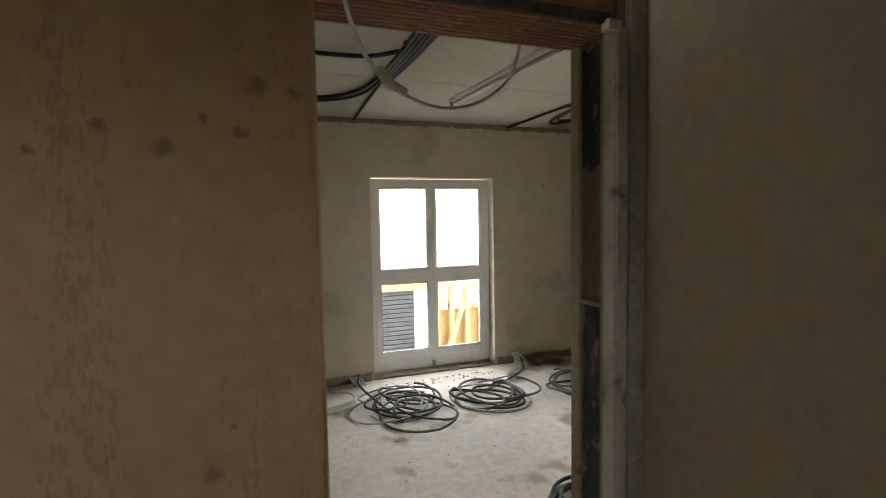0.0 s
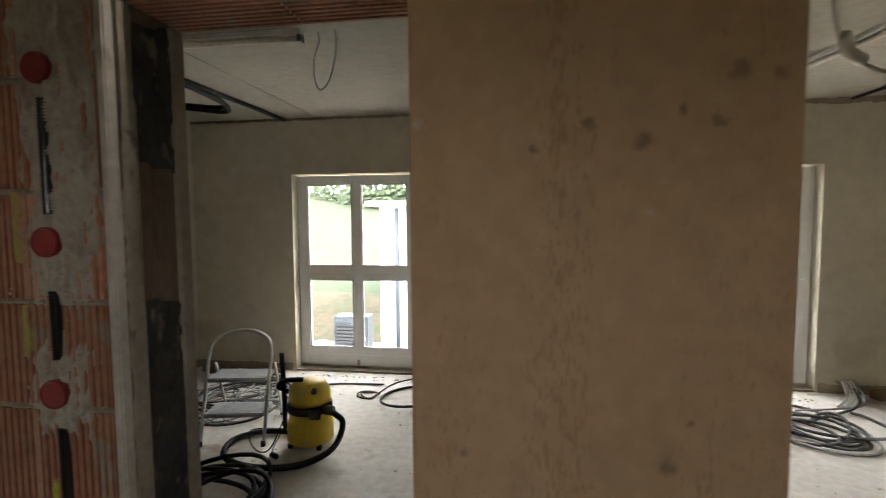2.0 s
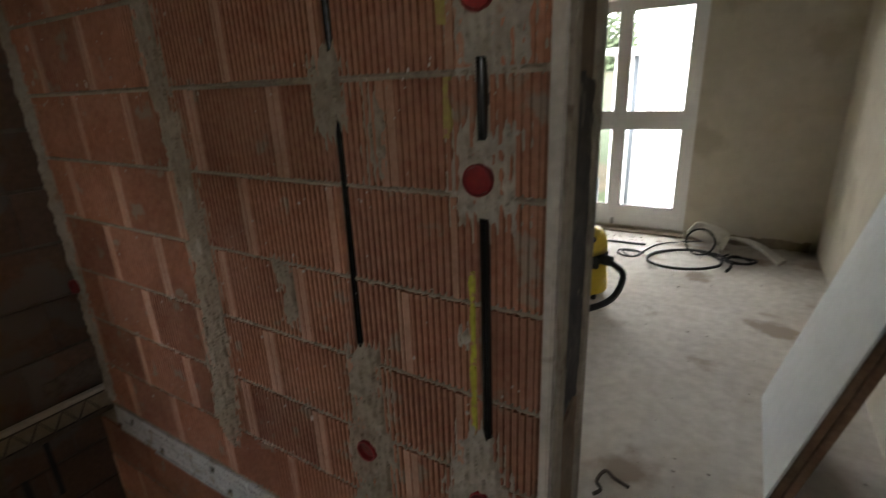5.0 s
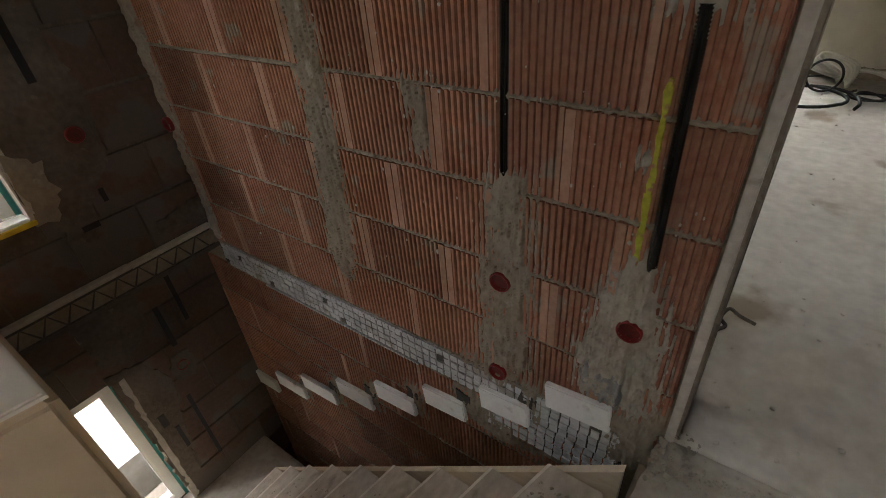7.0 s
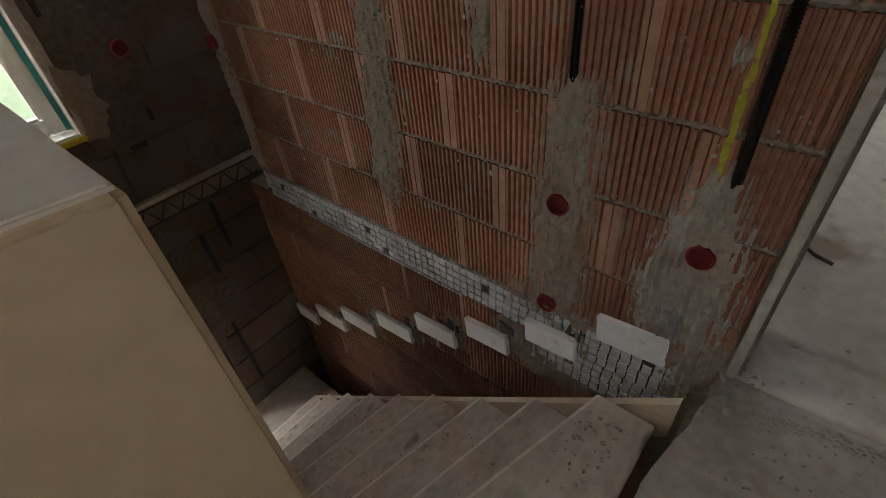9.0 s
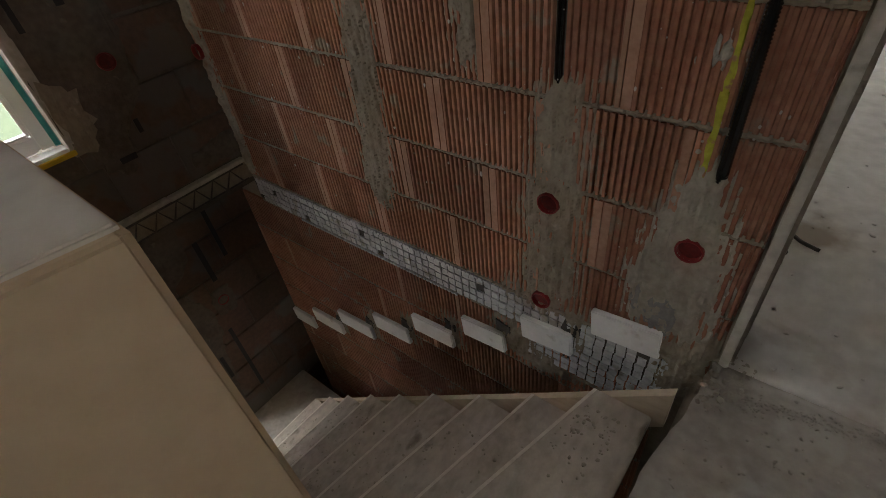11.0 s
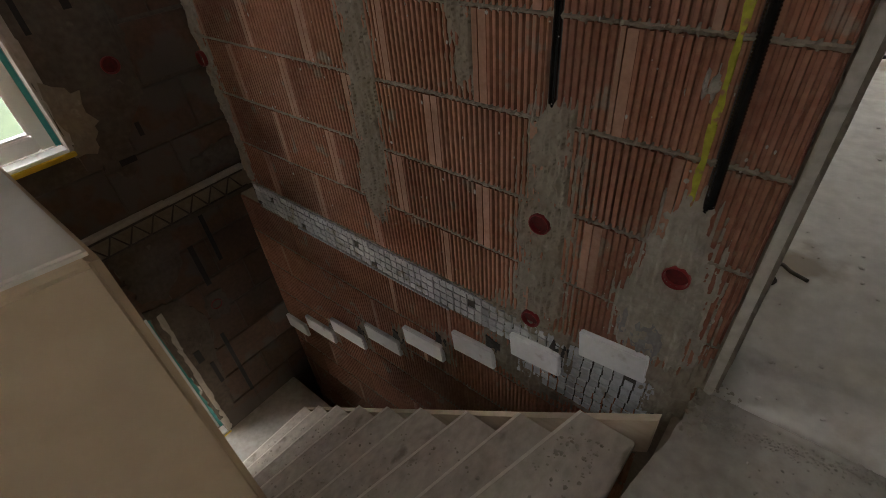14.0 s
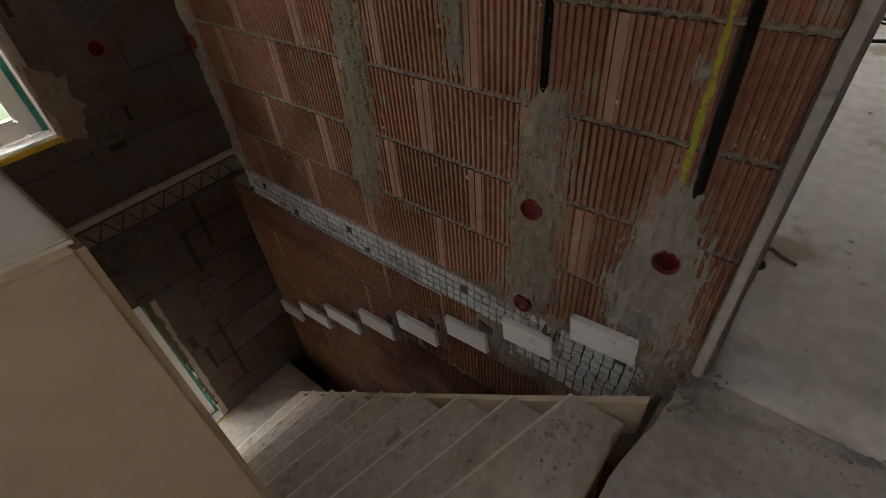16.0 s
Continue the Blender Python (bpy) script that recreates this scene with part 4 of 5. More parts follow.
def stepladder():
    t = thing("stepladder", "small folding steel stepladder with two dusty treads and a hand hoop", "stepladder")
    A, B, C, D = Vector((-2.02, 2.98, 0)), Vector((-1.60, 3.05, 0)), Vector((-2.14, 3.50, 0)), Vector((-1.72, 3.56, 0))
    up = Vector((-0.03, 0.20, 0.61))
    top = [A, A + up * 0.5, A + up, A + up + Vector((0.07, 0.03, 0.09)), (A + B) / 2 + up + Vector((0, 0.05, 0.125)), B + up + Vector((-0.07, 0.03, 0.09)), B + up, B + up * 0.5, B]
    hoop = part("front_hoop", tube(top, 0.0125, 8, 10), STEEL, t, "steel hand hoop frame")
    legs = []
    for q, h in ((C, Vector((0.10, -0.28, 0.50))), (D, Vector((0.10, -0.28, 0.50)))):
        legs.append(part("rear_leg", tube([q + Vector((0, 0, 0.006)), q + h * 0.5, q + h], 0.0105, 4, 8), STEEL, t))
    for k, (d, w) in ((0.30, (0.05, 0.23)), (0.66, (0.02, 0.26))):
        p0, p1 = A + up * k, B + up * k
        bm = bmesh.new()
        dirx = (p1 - p0)
        n = Vector((-dirx.y, dirx.x, 0)).normalized()
        v = []
        for zz in (0, 0.028):
            for s, e in ((0.03, -0.03), (0.97, -0.03), (0.97, 0.19), (0.03, 0.19)):
                v.append(bm.verts.new(p0 + dirx * s + n * e + Vector((0, 0, zz))))
        for f in ((3, 2, 1, 0), (4, 5, 6, 7), (0, 1, 5, 4), (1, 2, 6, 5), (2, 3, 7, 6), (3, 0, 4, 7)):
            bm.faces.new([v[i] for i in f])
        bmesh.ops.bevel(bm, geom=bm.edges[:], offset=0.006, segments=2, affect="EDGES")
        part("tread", bm, GREYCABLE, t, "dusty grey tread")
    for q, owner in ((A, hoop), (B, hoop), (C, legs[0]), (D, legs[1])):
        part("foot", sweep(bmesh.new(), [q + Vector((0, 0, 0.001)), q + Vector((0, 0, 0.035))], 0.017, 10), BLACK, owner, "black rubber foot")
    part("brace", sweep(bmesh.new(), [C + Vector((0.03, -0.08, 0.15)), D + Vector((0.03, -0.08, 0.15))], 0.007, 8), STEEL, t)


stepladder()


def cable_coil(name, label, cx, cy, r, turns, m, wire=0.008, seed=1, tail=None, rough=0.14, strands=1):
    """Loose coil on the floor: turns of changing size and centre that ride over one another."""
    t = thing(name, label, "cable coil", "cable coils on the floor")
    rnd = random.Random(seed)
    for s in range(strands):
        pts = []
        ph = rnd.uniform(0, 6.28)
        ox = oy = 0.0
        n = 26
        rr, sq, tl = r * rnd.uniform(0.8, 1.05), rnd.uniform(0.75, 1.0), rnd.uniform(0, 3.14)
        for k in range(int(turns * n) + 1):
            a = ph + k * math.tau / n
            if k % n == 0:
                tx, ty = rnd.uniform(-rough, rough) * r, rnd.uniform(-rough, rough) * r
                tr, tsq, ttl = r * rnd.uniform(0.5, 1.12), rnd.uniform(0.6, 1.0), rnd.uniform(0, 3.14)
            ox += (2.2 * tx - ox) * 0.07; oy += (2.2 * ty - oy) * 0.07; rr += (tr - rr) * 0.07; sq += (tsq - sq) * 0.07; tl += (ttl - tl) * 0.03
            u, v = rr * math.cos(a), rr * sq * math.sin(a)
            z = wire + (0.5 + 0.5 * math.sin(a * 1.3 + s + k * 0.05)) * wire * min(5, 1 + k / n) * 1.1
            pts.append((cx + ox + u * math.cos(tl) - v * math.sin(tl), cy + oy + u * math.sin(tl) + v * math.cos(tl), z))
        if tail and s == 0:
            end = Vector(pts[-1])
            ctrl = [pts[-3], pts[-1]] + tail
            pts = pts[:-1] + [tuple(p) for p in curve_pts([pts[-1]] + tail, 8)]
        part("cable", sweep(bmesh.new(), pts, wire, 7), m, t)
    return t


cable_coil("cable_coil", "loose coil of grey and black cables under the stepladder", -2.30, 3.75, 0.42, 5, DUSTBLACK, 0.009, 2, [(-1.9, 4.1, 0.02), (-1.5, 4.25, 0.012), (-1.1, 4.28, 0.012)], 0.3, 2)
cable_coil("cable_coil", "loose coil of thin pale grey cables on the floor", -2.15, 3.80, 0.42, 5, GREYCABLE, 0.006, 3, None, 0.45, 3)
cable_coil("cable_coil", "heavy black cable coil near the doorway", -1.52, 2.36, 0.40, 6, BLACK, 0.014, 4, None, 0.16, 1)
cable_coil("cable_coil", "single thin cable loop on the dusty floor", -1.18, 4.0, 0.13, 2, DUSTBLACK, 0.006, 5, [(-1.0, 4.35, 0.008), (-0.7, 4.5, 0.03)], 0.1)
cable_coil("cable_coil", "black cable ring lying beside pale conduits", -0.74, 3.98, 0.31, 1.3, BLACK, 0.011, 6, None, 0.1)
cable_coil("cable_coil", "small black cable ring lying beside pale conduits", -0.42, 4.18, 0.16, 2, BLACK, 0.008, 7, None, 0.2)
bundle = thing("conduit_bundle", "bundle of dusty white conduits arching off the floor", "conduit bundle")
for i in range(5):
    d = i * 0.022
    part("conduit_pipe", tube([(-0.62 + d, 4.52, 0.02 + d * 0.3), (-0.80 + d * 0.6, 4.44 - d, 0.10 + d), (-0.74 + d * 0.4, 4.36, 0.17 + d * 0.5), (-0.62 + d, 4.33 + d, 0.13), (-0.56, 4.36 - d, 0.03)], 0.013), WHITETUBE, bundle)
for i in range(4):
    d = i * 0.03
    part("conduit_pipe", tube([(-0.62, 4.42 + d, 0.02), (-0.50, 4.40 + d, 0.11 - d * 0.3), (-0.32, 4.33 + d, 0.08), (-0.18 + d * 0.4, 4.18 + d, 0.014)], 0.013), WHITETUBE, bundle)
ring = thing("cable_ring", "small black cable ring leaning on the conduits", "cable ring")
part("cable", sweep(bmesh.new(), [(-0.70 + 0.10 * math.cos(a), 4.22 + 0.03 * math.sin(a), 0.105 + 0.095 * math.sin(a)) for a in np.linspace(0, 6.28, 40)], 0.008, 7), BLACK, ring)


def leaning_board():
    t = thing("leaning_board", "thick white-faced board with brown edges leaning on the wall", "board")
    a, b = Vector((-0.300, 0, 0.0)), Vector((0.011, 0, 1.225))
    d = (b - a).normalized()
    n = Vector((d.z, 0, -d.x))
    L = (b - a).length

    def plank(o0, o1, y0, y1, l0, l1):
        bm = bmesh.new()
        v = [bm.verts.new(a + d * l + n * o + Vector((0, y, 0))) for l in (l0, l1) for o in (o0, o1) for y in (y0, y1)]
        for f in ((0, 1, 3, 2), (4, 6, 7, 5), (0, 4, 5, 1), (2, 3, 7, 6), (0, 2, 6, 4), (1, 5, 7, 3)):
            bm.faces.new([v[i] for i in f])
        bmesh.ops.recalc_face_normals(bm, faces=bm.faces[:])
        bmesh.ops.bevel(bm, geom=bm.edges[:], offset=0.003, segments=2, affect="EDGES")
        return bm
    part("face_sheet", plank(0.0, 0.008, 1.735, 2.37, 0.0, L), PANELWHITE, t, "white face sheet")
    part("core", plank(0.0082, 0.029, 1.727, 2.366, 0.004, L - 0.003), PANELEDGE, t, "dark brown board edge")
    part("back_sheet", plank(0.0305, 0.054, 1.715, 2.36, 0.0, L - 0.006), PANELEDGE, t, "rough brown second board")


leaning_board()
hook = thing("steel_hook", "bent dark steel bar lying on the dusty floor", "steel bar")
part("bar", sweep(bmesh.new(), curve_pts([(x, y, floor_z(y) + z) for x, y, z in ((-0.690, 1.585, 0.009), (-0.74, 1.60, 0.010), (-0.776, 1.615, 0.014), (-0.792, 1.56, 0.016), (-0.772, 1.535, 0.012), (-0.790, 1.51, 0.009))], 6), 0.0065, 8), DARKSTEEL, hook)


# ---- ceiling services ----
def strip_lamp(x0, y0, x1, y1, name, label):
    t = thing(name, label, "strip lamp")
    a, b = Vector((x0, y0, CEIL - 0.045)), Vector((x1, y1, CEIL - 0.045))
    ang = math.atan2(y1 - y0, x1 - x0)
    m = Matrix.Translation((x0, y0, CEIL)) @ Matrix.Rotation(ang, 4, "Z")
    L = (b - a).length
    bm = bmesh.new(); box(bm, 0, L, -0.028, 0.028, -0.03, -0.0, m)
    bmesh.ops.bevel(bm, geom=bm.edges[:], offset=0.005, segments=2, affect="EDGES")
    part("housing", bm, PVC, t)
    part("tube", sweep(bmesh.new(), [m @ Vector((0.03, 0, -0.045)), m @ Vector((L - 0.03, 0, -0.045))], 0.015, 12), WHITETUBE, t, "unlit white tube")
    for s in (0.012, L - 0.012):
        bm = bmesh.new(); box(bm, s - 0.012, s + 0.012, -0.022, 0.022, -0.065, -0.029, m)
        part("end_cap", bm, GREYCABLE, t)


strip_lamp(-2.05, 2.50, -1.0, 2.50, "strip_lamp", "unlit white strip lamp fixed to the ceiling")
strip_lamp(1.845, 3.70, 1.975, 2.25, "strip_lamp", "unlit white strip lamp fixed to the ceiling")


def duct_run(label, lines, r, m=BLACK):
    t = thing("cable_run", label, "cable run", "cable runs on the ceiling")
    for ctrl in lines:
        part("cable", tube([(x, y, CEIL - z) for x, y, z in ctrl], r, 8), m, t)
    for k, ctrl in enumerate(lines[:2]):
        x, y, z = ctrl[len(ctrl) // 2]
        part("clip", boxes((x - 0.02, x + 0.02, y - 0.012, y + 0.012, CEIL - 0.03, CEIL), bevel=0.004), BLACK, t)
    return t


duct_run("bundle of black cables clipped along the ceiling, branching twice",
         [[(1.16 + 0.026 * i, 1.4, 0.014), (1.17 + 0.026 * i, 2.6, 0.016), (1.15 + 0.022 * i, 3.28, 0.02)] for i in range(5)] +
         [[(1.18, 3.2, 0.02), (1.20, 3.8, 0.015), (1.21, 4.58, 0.02)], [(1.16, 3.1, 0.02), (1.08, 3.5, 0.03), (0.86, 3.78, 0.03), (0.4, 3.9, 0.02)], [(1.18, 3.1, 0.03), (1.10, 3.55, 0.045), (0.86, 3.84, 0.04), (0.4, 3.96, 0.02)],
          [(1.15, 2.68, 0.03), (0.95, 2.82, 0.03), (0.4, 2.86, 0.02)]], 0.013)
duct_run("black cables bent along the ceiling towards the window wall",
         [[(2.86 + 0.028 * i, 1.6, 0.014), (2.86 + 0.028 * i, 3.1, 0.014), (2.84 + 0.028 * i, 3.62, 0.02)] for i in range(4)] +
         [[(2.84, 3.5, 0.02), (2.83, 4.0, 0.014), (2.80, 4.58, 0.018)], [(2.92, 3.3, 0.03), (2.88, 3.7, 0.06), (3.0, 3.95, 0.06), (3.3, 3.9, 0.03), (3.65, 3.85, 0.02)], [(2.90, 3.3, 0.03), (2.85, 3.75, 0.07), (2.98, 4.05, 0.07), (3.3, 4.0, 0.03), (3.65, 3.98, 0.02)]], 0.012)
duct_run("black cables on the ceiling turning into the side wall",
         [[(-2.16 - 0.026 * i, 1.5, 0.014), (-2.17 - 0.026 * i, 2.9, 0.014), (-2.15 - 0.026 * i, 3.5, 0.02)] for i in range(4)] +
         [[(-2.16, 3.4, 0.02), (-2.15, 4.0, 0.014), (-2.14, 4.58, 0.018)], [(-2.2, 3.2, 0.03), (-2.15, 3.55, 0.06), (-2.3, 3.8, 0.06), (-2.65, 3.78, 0.03), (-3.13, 3.76, 0.02)], [(-2.2, 3.3, 0.03), (-2.18, 3.68, 0.07), (-2.35, 3.92, 0.07), (-2.7, 3.9, 0.03), (-3.13, 3.9, 0.02)]], 0.019)
duct_run("thick black cable bundle along the partition, ending at the window wall",
         [[(-0.20 + 0.022 * i, 1.5, 0.014), (-0.20 + 0.022 * i, 2.6, 0.016), (-0.19 + 0.022 * i, 3.85, 0.02)] for i in range(5)] +
         [[(-0.18, 3.8, 0.02), (-0.22, 4.05, 0.02), (-0.45, 4.25, 0.015), (-0.68, 4.42, 0.015), (-0.69, 4.58, 0.02)], [(-0.13, 3.8, 0.02), (-0.11, 4.1, 0.02), (-0.06, 4.28, 0.02), (0.015, 4.34, 0.02)], [(-0.13, 2.3, 0.03), (-0.08, 2.75, 0.06), (0.015, 2.95, 0.05)]], 0.013)
hang = thing("hanging_wire", "thin wire loop hanging from the ceiling", "wire")
part("wire", tube([(-0.925, 2.52, CEIL - 0.01), (-0.920, 2.52, CEIL - 0.06), (-0.950, 2.52, CEIL - 0.15), (-0.945, 2.52, CEIL - 0.26), (-0.912, 2.52, CEIL - 0.30), (-0.865, 2.52, CEIL - 0.24), (-0.835, 2.52, CEIL - 0.12), (-0.835, 2.52, CEIL - 0.005)], 0.0035), GREYCABLE, hang)
hang2 = thing("hanging_conduit", "pale conduit sagging under the lintel with a pale junction", "conduit")
part("conduit_pipe", tube([(0.55, 0.955, CEIL), (0.56, 0.96, 2.25), (0.60, 1.03, 1.95), (0.72, 1.18, 1.855), (0.89, 1.27, 1.83), (1.07, 1.36, 1.90), (1.19, 1.43, 2.03), (1.22, 1.46, 2.25), (1.22, 1.47, CEIL)], 0.0048, 12), WHITETUBE, hang2)
part("junction", sweep(bmesh.new(), [(0.685, 1.135, 1.872), (0.72, 1.18, 1.855), (0.76, 1.205, 1.846)], 0.0125, 10), WHITETUBE, hang2, "pale junction piece")

# ---- east room ----
cable_coil("cable_coil", "loose coil of black and grey cables below the window", 1.42, 3.86, 0.36, 4, DUSTBLACK, 0.010, 11, [(1.16, 4.3, 0.05), (1.18, 4.55, 0.06), (1.19, 4.605, 0.07)], 0.34, 2)
cable_coil("cable_coil", "loose coil of grey cables below the window", 1.50, 3.88, 0.38, 3, GREYCABLE, 0.008, 12, None, 0.4, 1)
cable_coil("cable_coil", "loose coil of dark cables fed from the wall", 2.22, 3.80, 0.37, 3, DUSTBLACK, 0.011, 13, [(2.7, 4.2, 0.03), (2.86, 4.45, 0.06), (2.87, 4.605, 0.09)], 0.34, 2)
cable_coil("cable_coil", "loose coil of grey cables fed from the wall", 2.20, 3.80, 0.38, 2, GREYCABLE, 0.008, 14, [(2.74, 4.22, 0.03), (2.90, 4.45, 0.06), (2.91, 4.605, 0.10)], 0.25, 1)
cable_coil("cable_coil", "coil of black cables on the bare floor", 3.08, 3.62, 0.36, 4, DUSTBLACK, 0.010, 15, None, 0.3, 2)
cable_coil("cable_coil", "coil of thick black cable near the doorway", 1.97, 2.12, 0.30, 5, BLACK, 0.011, 16, None, 0.14, 1)
stub = thing("conduit_stub", "bundle of pale conduits rising from the floor at the wall", "conduit bundle", "conduit stubs")
for i in range(4):
    part("conduit_pipe", tube([(2.80 + 0.03 * i, 4.612, 0.10), (2.81 + 0.026 * i, 4.55, 0.11), (2.79 + 0.03 * i, 4.46, 0.02), (2.6 + 0.04 * i, 4.25, 0.012)], 0.009), WHITETUBE, stub)
stub2 = thing("conduit_stub", "short conduit ends sticking out of the wall foot", "conduit bundle", "conduit stubs")
for i in range(4):
    part("conduit_pipe", tube([(1.10 + 0.03 * i, 4.612, 0.05), (1.11 + 0.03 * i, 4.56, 0.055), (1.14 + 0.03 * i, 4.45, 0.016)], 0.009), WHITETUBE, stub2)
stub3 = thing("conduit_bundle", "pale conduits bent on the floor", "conduit bundle")
for i in range(3):
    part("conduit_pipe", tube([(0.62, 4.0 - 0.05 * i, 0.015), (0.85, 3.98 - 0.05 * i, 0.03), (1.05, 4.02 - 0.04 * i, 0.05), (1.06, 4.25, 0.03), (0.92, 4.38, 0.015)], 0.012), WHITETUBE, stub3)


def rubble(name, label, spots, m, seed, size=(0.02, 0.06)):
    rnd = random.Random(seed)
    bm = bmesh.new()
    for x, y, z in spots:
        s = rnd.uniform(*size)
        g = bmesh.ops.create_icosphere(bm, subdivisions=1, radius=s * 0.5)
        mm = Matrix.Translation((x, y, z + s * 0.22)) @ Matrix.Rotation(rnd.uniform(0, 6), 4, "Z") @ Matrix.Diagonal((rnd.uniform(0.7, 1.5), rnd.uniform(0.7, 1.3), rnd.uniform(0.4, 0.8), 1))
        for v in g["verts"]:
            v.co = mm @ (v.co * rnd.uniform(0.75, 1.2))
    return tagged(part(name, bm, m), label, "rubble", kind="stuff")


rnd = random.Random(9)
for k, (x, y, a) in enumerate(((3.10, 4.50, 20), (3.22, 4.46, -35))):
    b = tagged(part("broken_brick", boxes((-0.10, 0.10, -0.05, 0.05, 0.0, 0.075), bevel=0.010), REVEAL), "broken clay brick lying at the wall foot", "brick", "broken bricks")
    b.matrix_world = pose(x, y, 0.0, 0, 0, a)
rubble("floor_grit", "small mortar crumbs scattered over the concrete floor", [(rnd.uniform(-2.9, 3.5), rnd.uniform(1.8, 4.5), 0) for _ in range(420)] + [(x, y, floor_z(y)) for x, y in [(rnd.uniform(-0.75, 1.2), rnd.uniform(1.1, 1.8)) for _ in range(110)]], CONCRETE, 1, (0.005, 0.018))
rubble("landing_grit", "crumbs and chips on the stair landing", [(rnd.uniform(-0.84, -0.25), rnd.uniform(0.40, 1.04), SUNK) for _ in range(240)] + [(-0.80 + abs(rnd.gauss(0, 0.05)), 0.99 + rnd.gauss(0, 0.05), SUNK) for _ in range(110)] + [(-0.80 + 0.5 * q + rnd.gauss(0, 0.012), 0.955 + 0.11 * q + rnd.gauss(0, 0.010), SUNK) for q in np.linspace(0, 1, 420)], HALLFLOOR, 2, (0.003, 0.011))
steps = []
for i, x in enumerate(NOSE):
    for _ in range(80 if i == 0 else 60):
        y = rnd.uniform(0.12, 0.70) if i else 0.8 - abs(rnd.gauss(0, 0.12))
        steps.append((nose(i, y) + rnd.uniform(0.02, 0.16), y, -0.19 * (i + 1)))
rubble("stair_grit", "mortar crumbs lying on the timber treads", steps, PALEMORTAR, 3, (0.003, 0.012))
rubble("mortar_rubble", "broken mortar lumps piled at the corner of the stair landing", [(-0.835 + abs(rnd.gauss(0, 0.03)) * (1 if k % 3 else 0.3), 0.985 + rnd.gauss(0, 0.045), SUNK - 0.002) for k in range(46)], PALEMORTAR, 21, (0.006, 0.022))
base = tagged(new("baseboard"), "dark unplastered strip along the foot of the room walls", "wall foot", kind="structure")
for i, (x0, x1) in enumerate(((XL, -2.12), (-0.84, 0.02), (0.2, 1.32), (2.65, XR))):
    part("mortar_strip", blob([(x0, 0.0), (x1, 0.0), (x1, 0.075), (x0, 0.08)], BACK - 0.012, BACK + 0.004, 0.010, 90 + i), MORTAR, base)
part("mortar_strip", blob([(1.6, 0.0), (BACK, 0.0), (BACK, 0.08), (1.6, 0.07)], XL + 0.012, XL - 0.004, 0.010, 95, plane="x"), MORTAR, base)
part("ceiling_line", blob([(XL, CEIL - 0.022), (0.02, CEIL - 0.025), (0.02, CEIL), (XL, CEIL)], BACK - 0.006, BACK + 0.004, 0.006, 96), MORTAR, base)
part("ceiling_line", blob([(0.2, CEIL - 0.05), (XR, CEIL - 0.045), (XR, CEIL), (0.2, CEIL)], BACK - 0.006, BACK + 0.004, 0.010, 97), MORTAR, base)
for x, z in ((-2.62, 1.92), (3.18, 1.90)):
    part("wire_end", tube([(x, BACK + 0.01, z), (x + 0.01, BACK - 0.03, z - 0.01), (x + 0.02, BACK - 0.035, z - 0.05)], 0.006), GREYCABLE, base, "short wire end")

rubble("wall_foot_rubble", "dark broken brick rubble along the wall foot", [(rnd.uniform(-3.0, -2.2), 4.50 - abs(rnd.gauss(0, 0.07)), 0) for _ in range(60)], PANELEDGE, 8, (0.03, 0.11))
rubble("sill_rubble", "mortar crumbs swept up below the window", [(rnd.uniform(1.3, 2.5), 4.45 - abs(rnd.gauss(0, 0.12)), 0) for _ in range(90)] + [(rnd.uniform(-2.0, -0.9), 4.50 - abs(rnd.gauss(0, 0.08)), 0) for _ in range(60)], PALEMORTAR, 9, (0.006, 0.024))
spat_bm = bmesh.new()
rnd = random.Random(12)
for k in range(460):
    x = rnd.uniform(-3.0, -0.84)
    z = 0.60 + 0.25 * rnd.randint(-2, 6) + rnd.gauss(0, 0.035) if rnd.random() < 0.65 else rnd.uniform(-0.1, 2.3)
    sz = rnd.uniform(0.001, 0.0034) * (1.8 if rnd.random() < 0.12 else 1)
    g = bmesh.ops.create_icosphere(spat_bm, subdivisions=1, radius=sz)
    mm = Matrix.Translation((x, 1.0495, z)) @ Matrix.Diagonal((rnd.uniform(0.7, 1.4), 0.5, rnd.uniform(0.8, 2.4), 1))
    for v in g["verts"]:
        v.co = mm @ v.co
spat = part("mortar_spatter", spat_bm, BEADPLASTER, wall_brick)
tagged(spat, "pale mortar splashes on the blocks", kind="stuff")

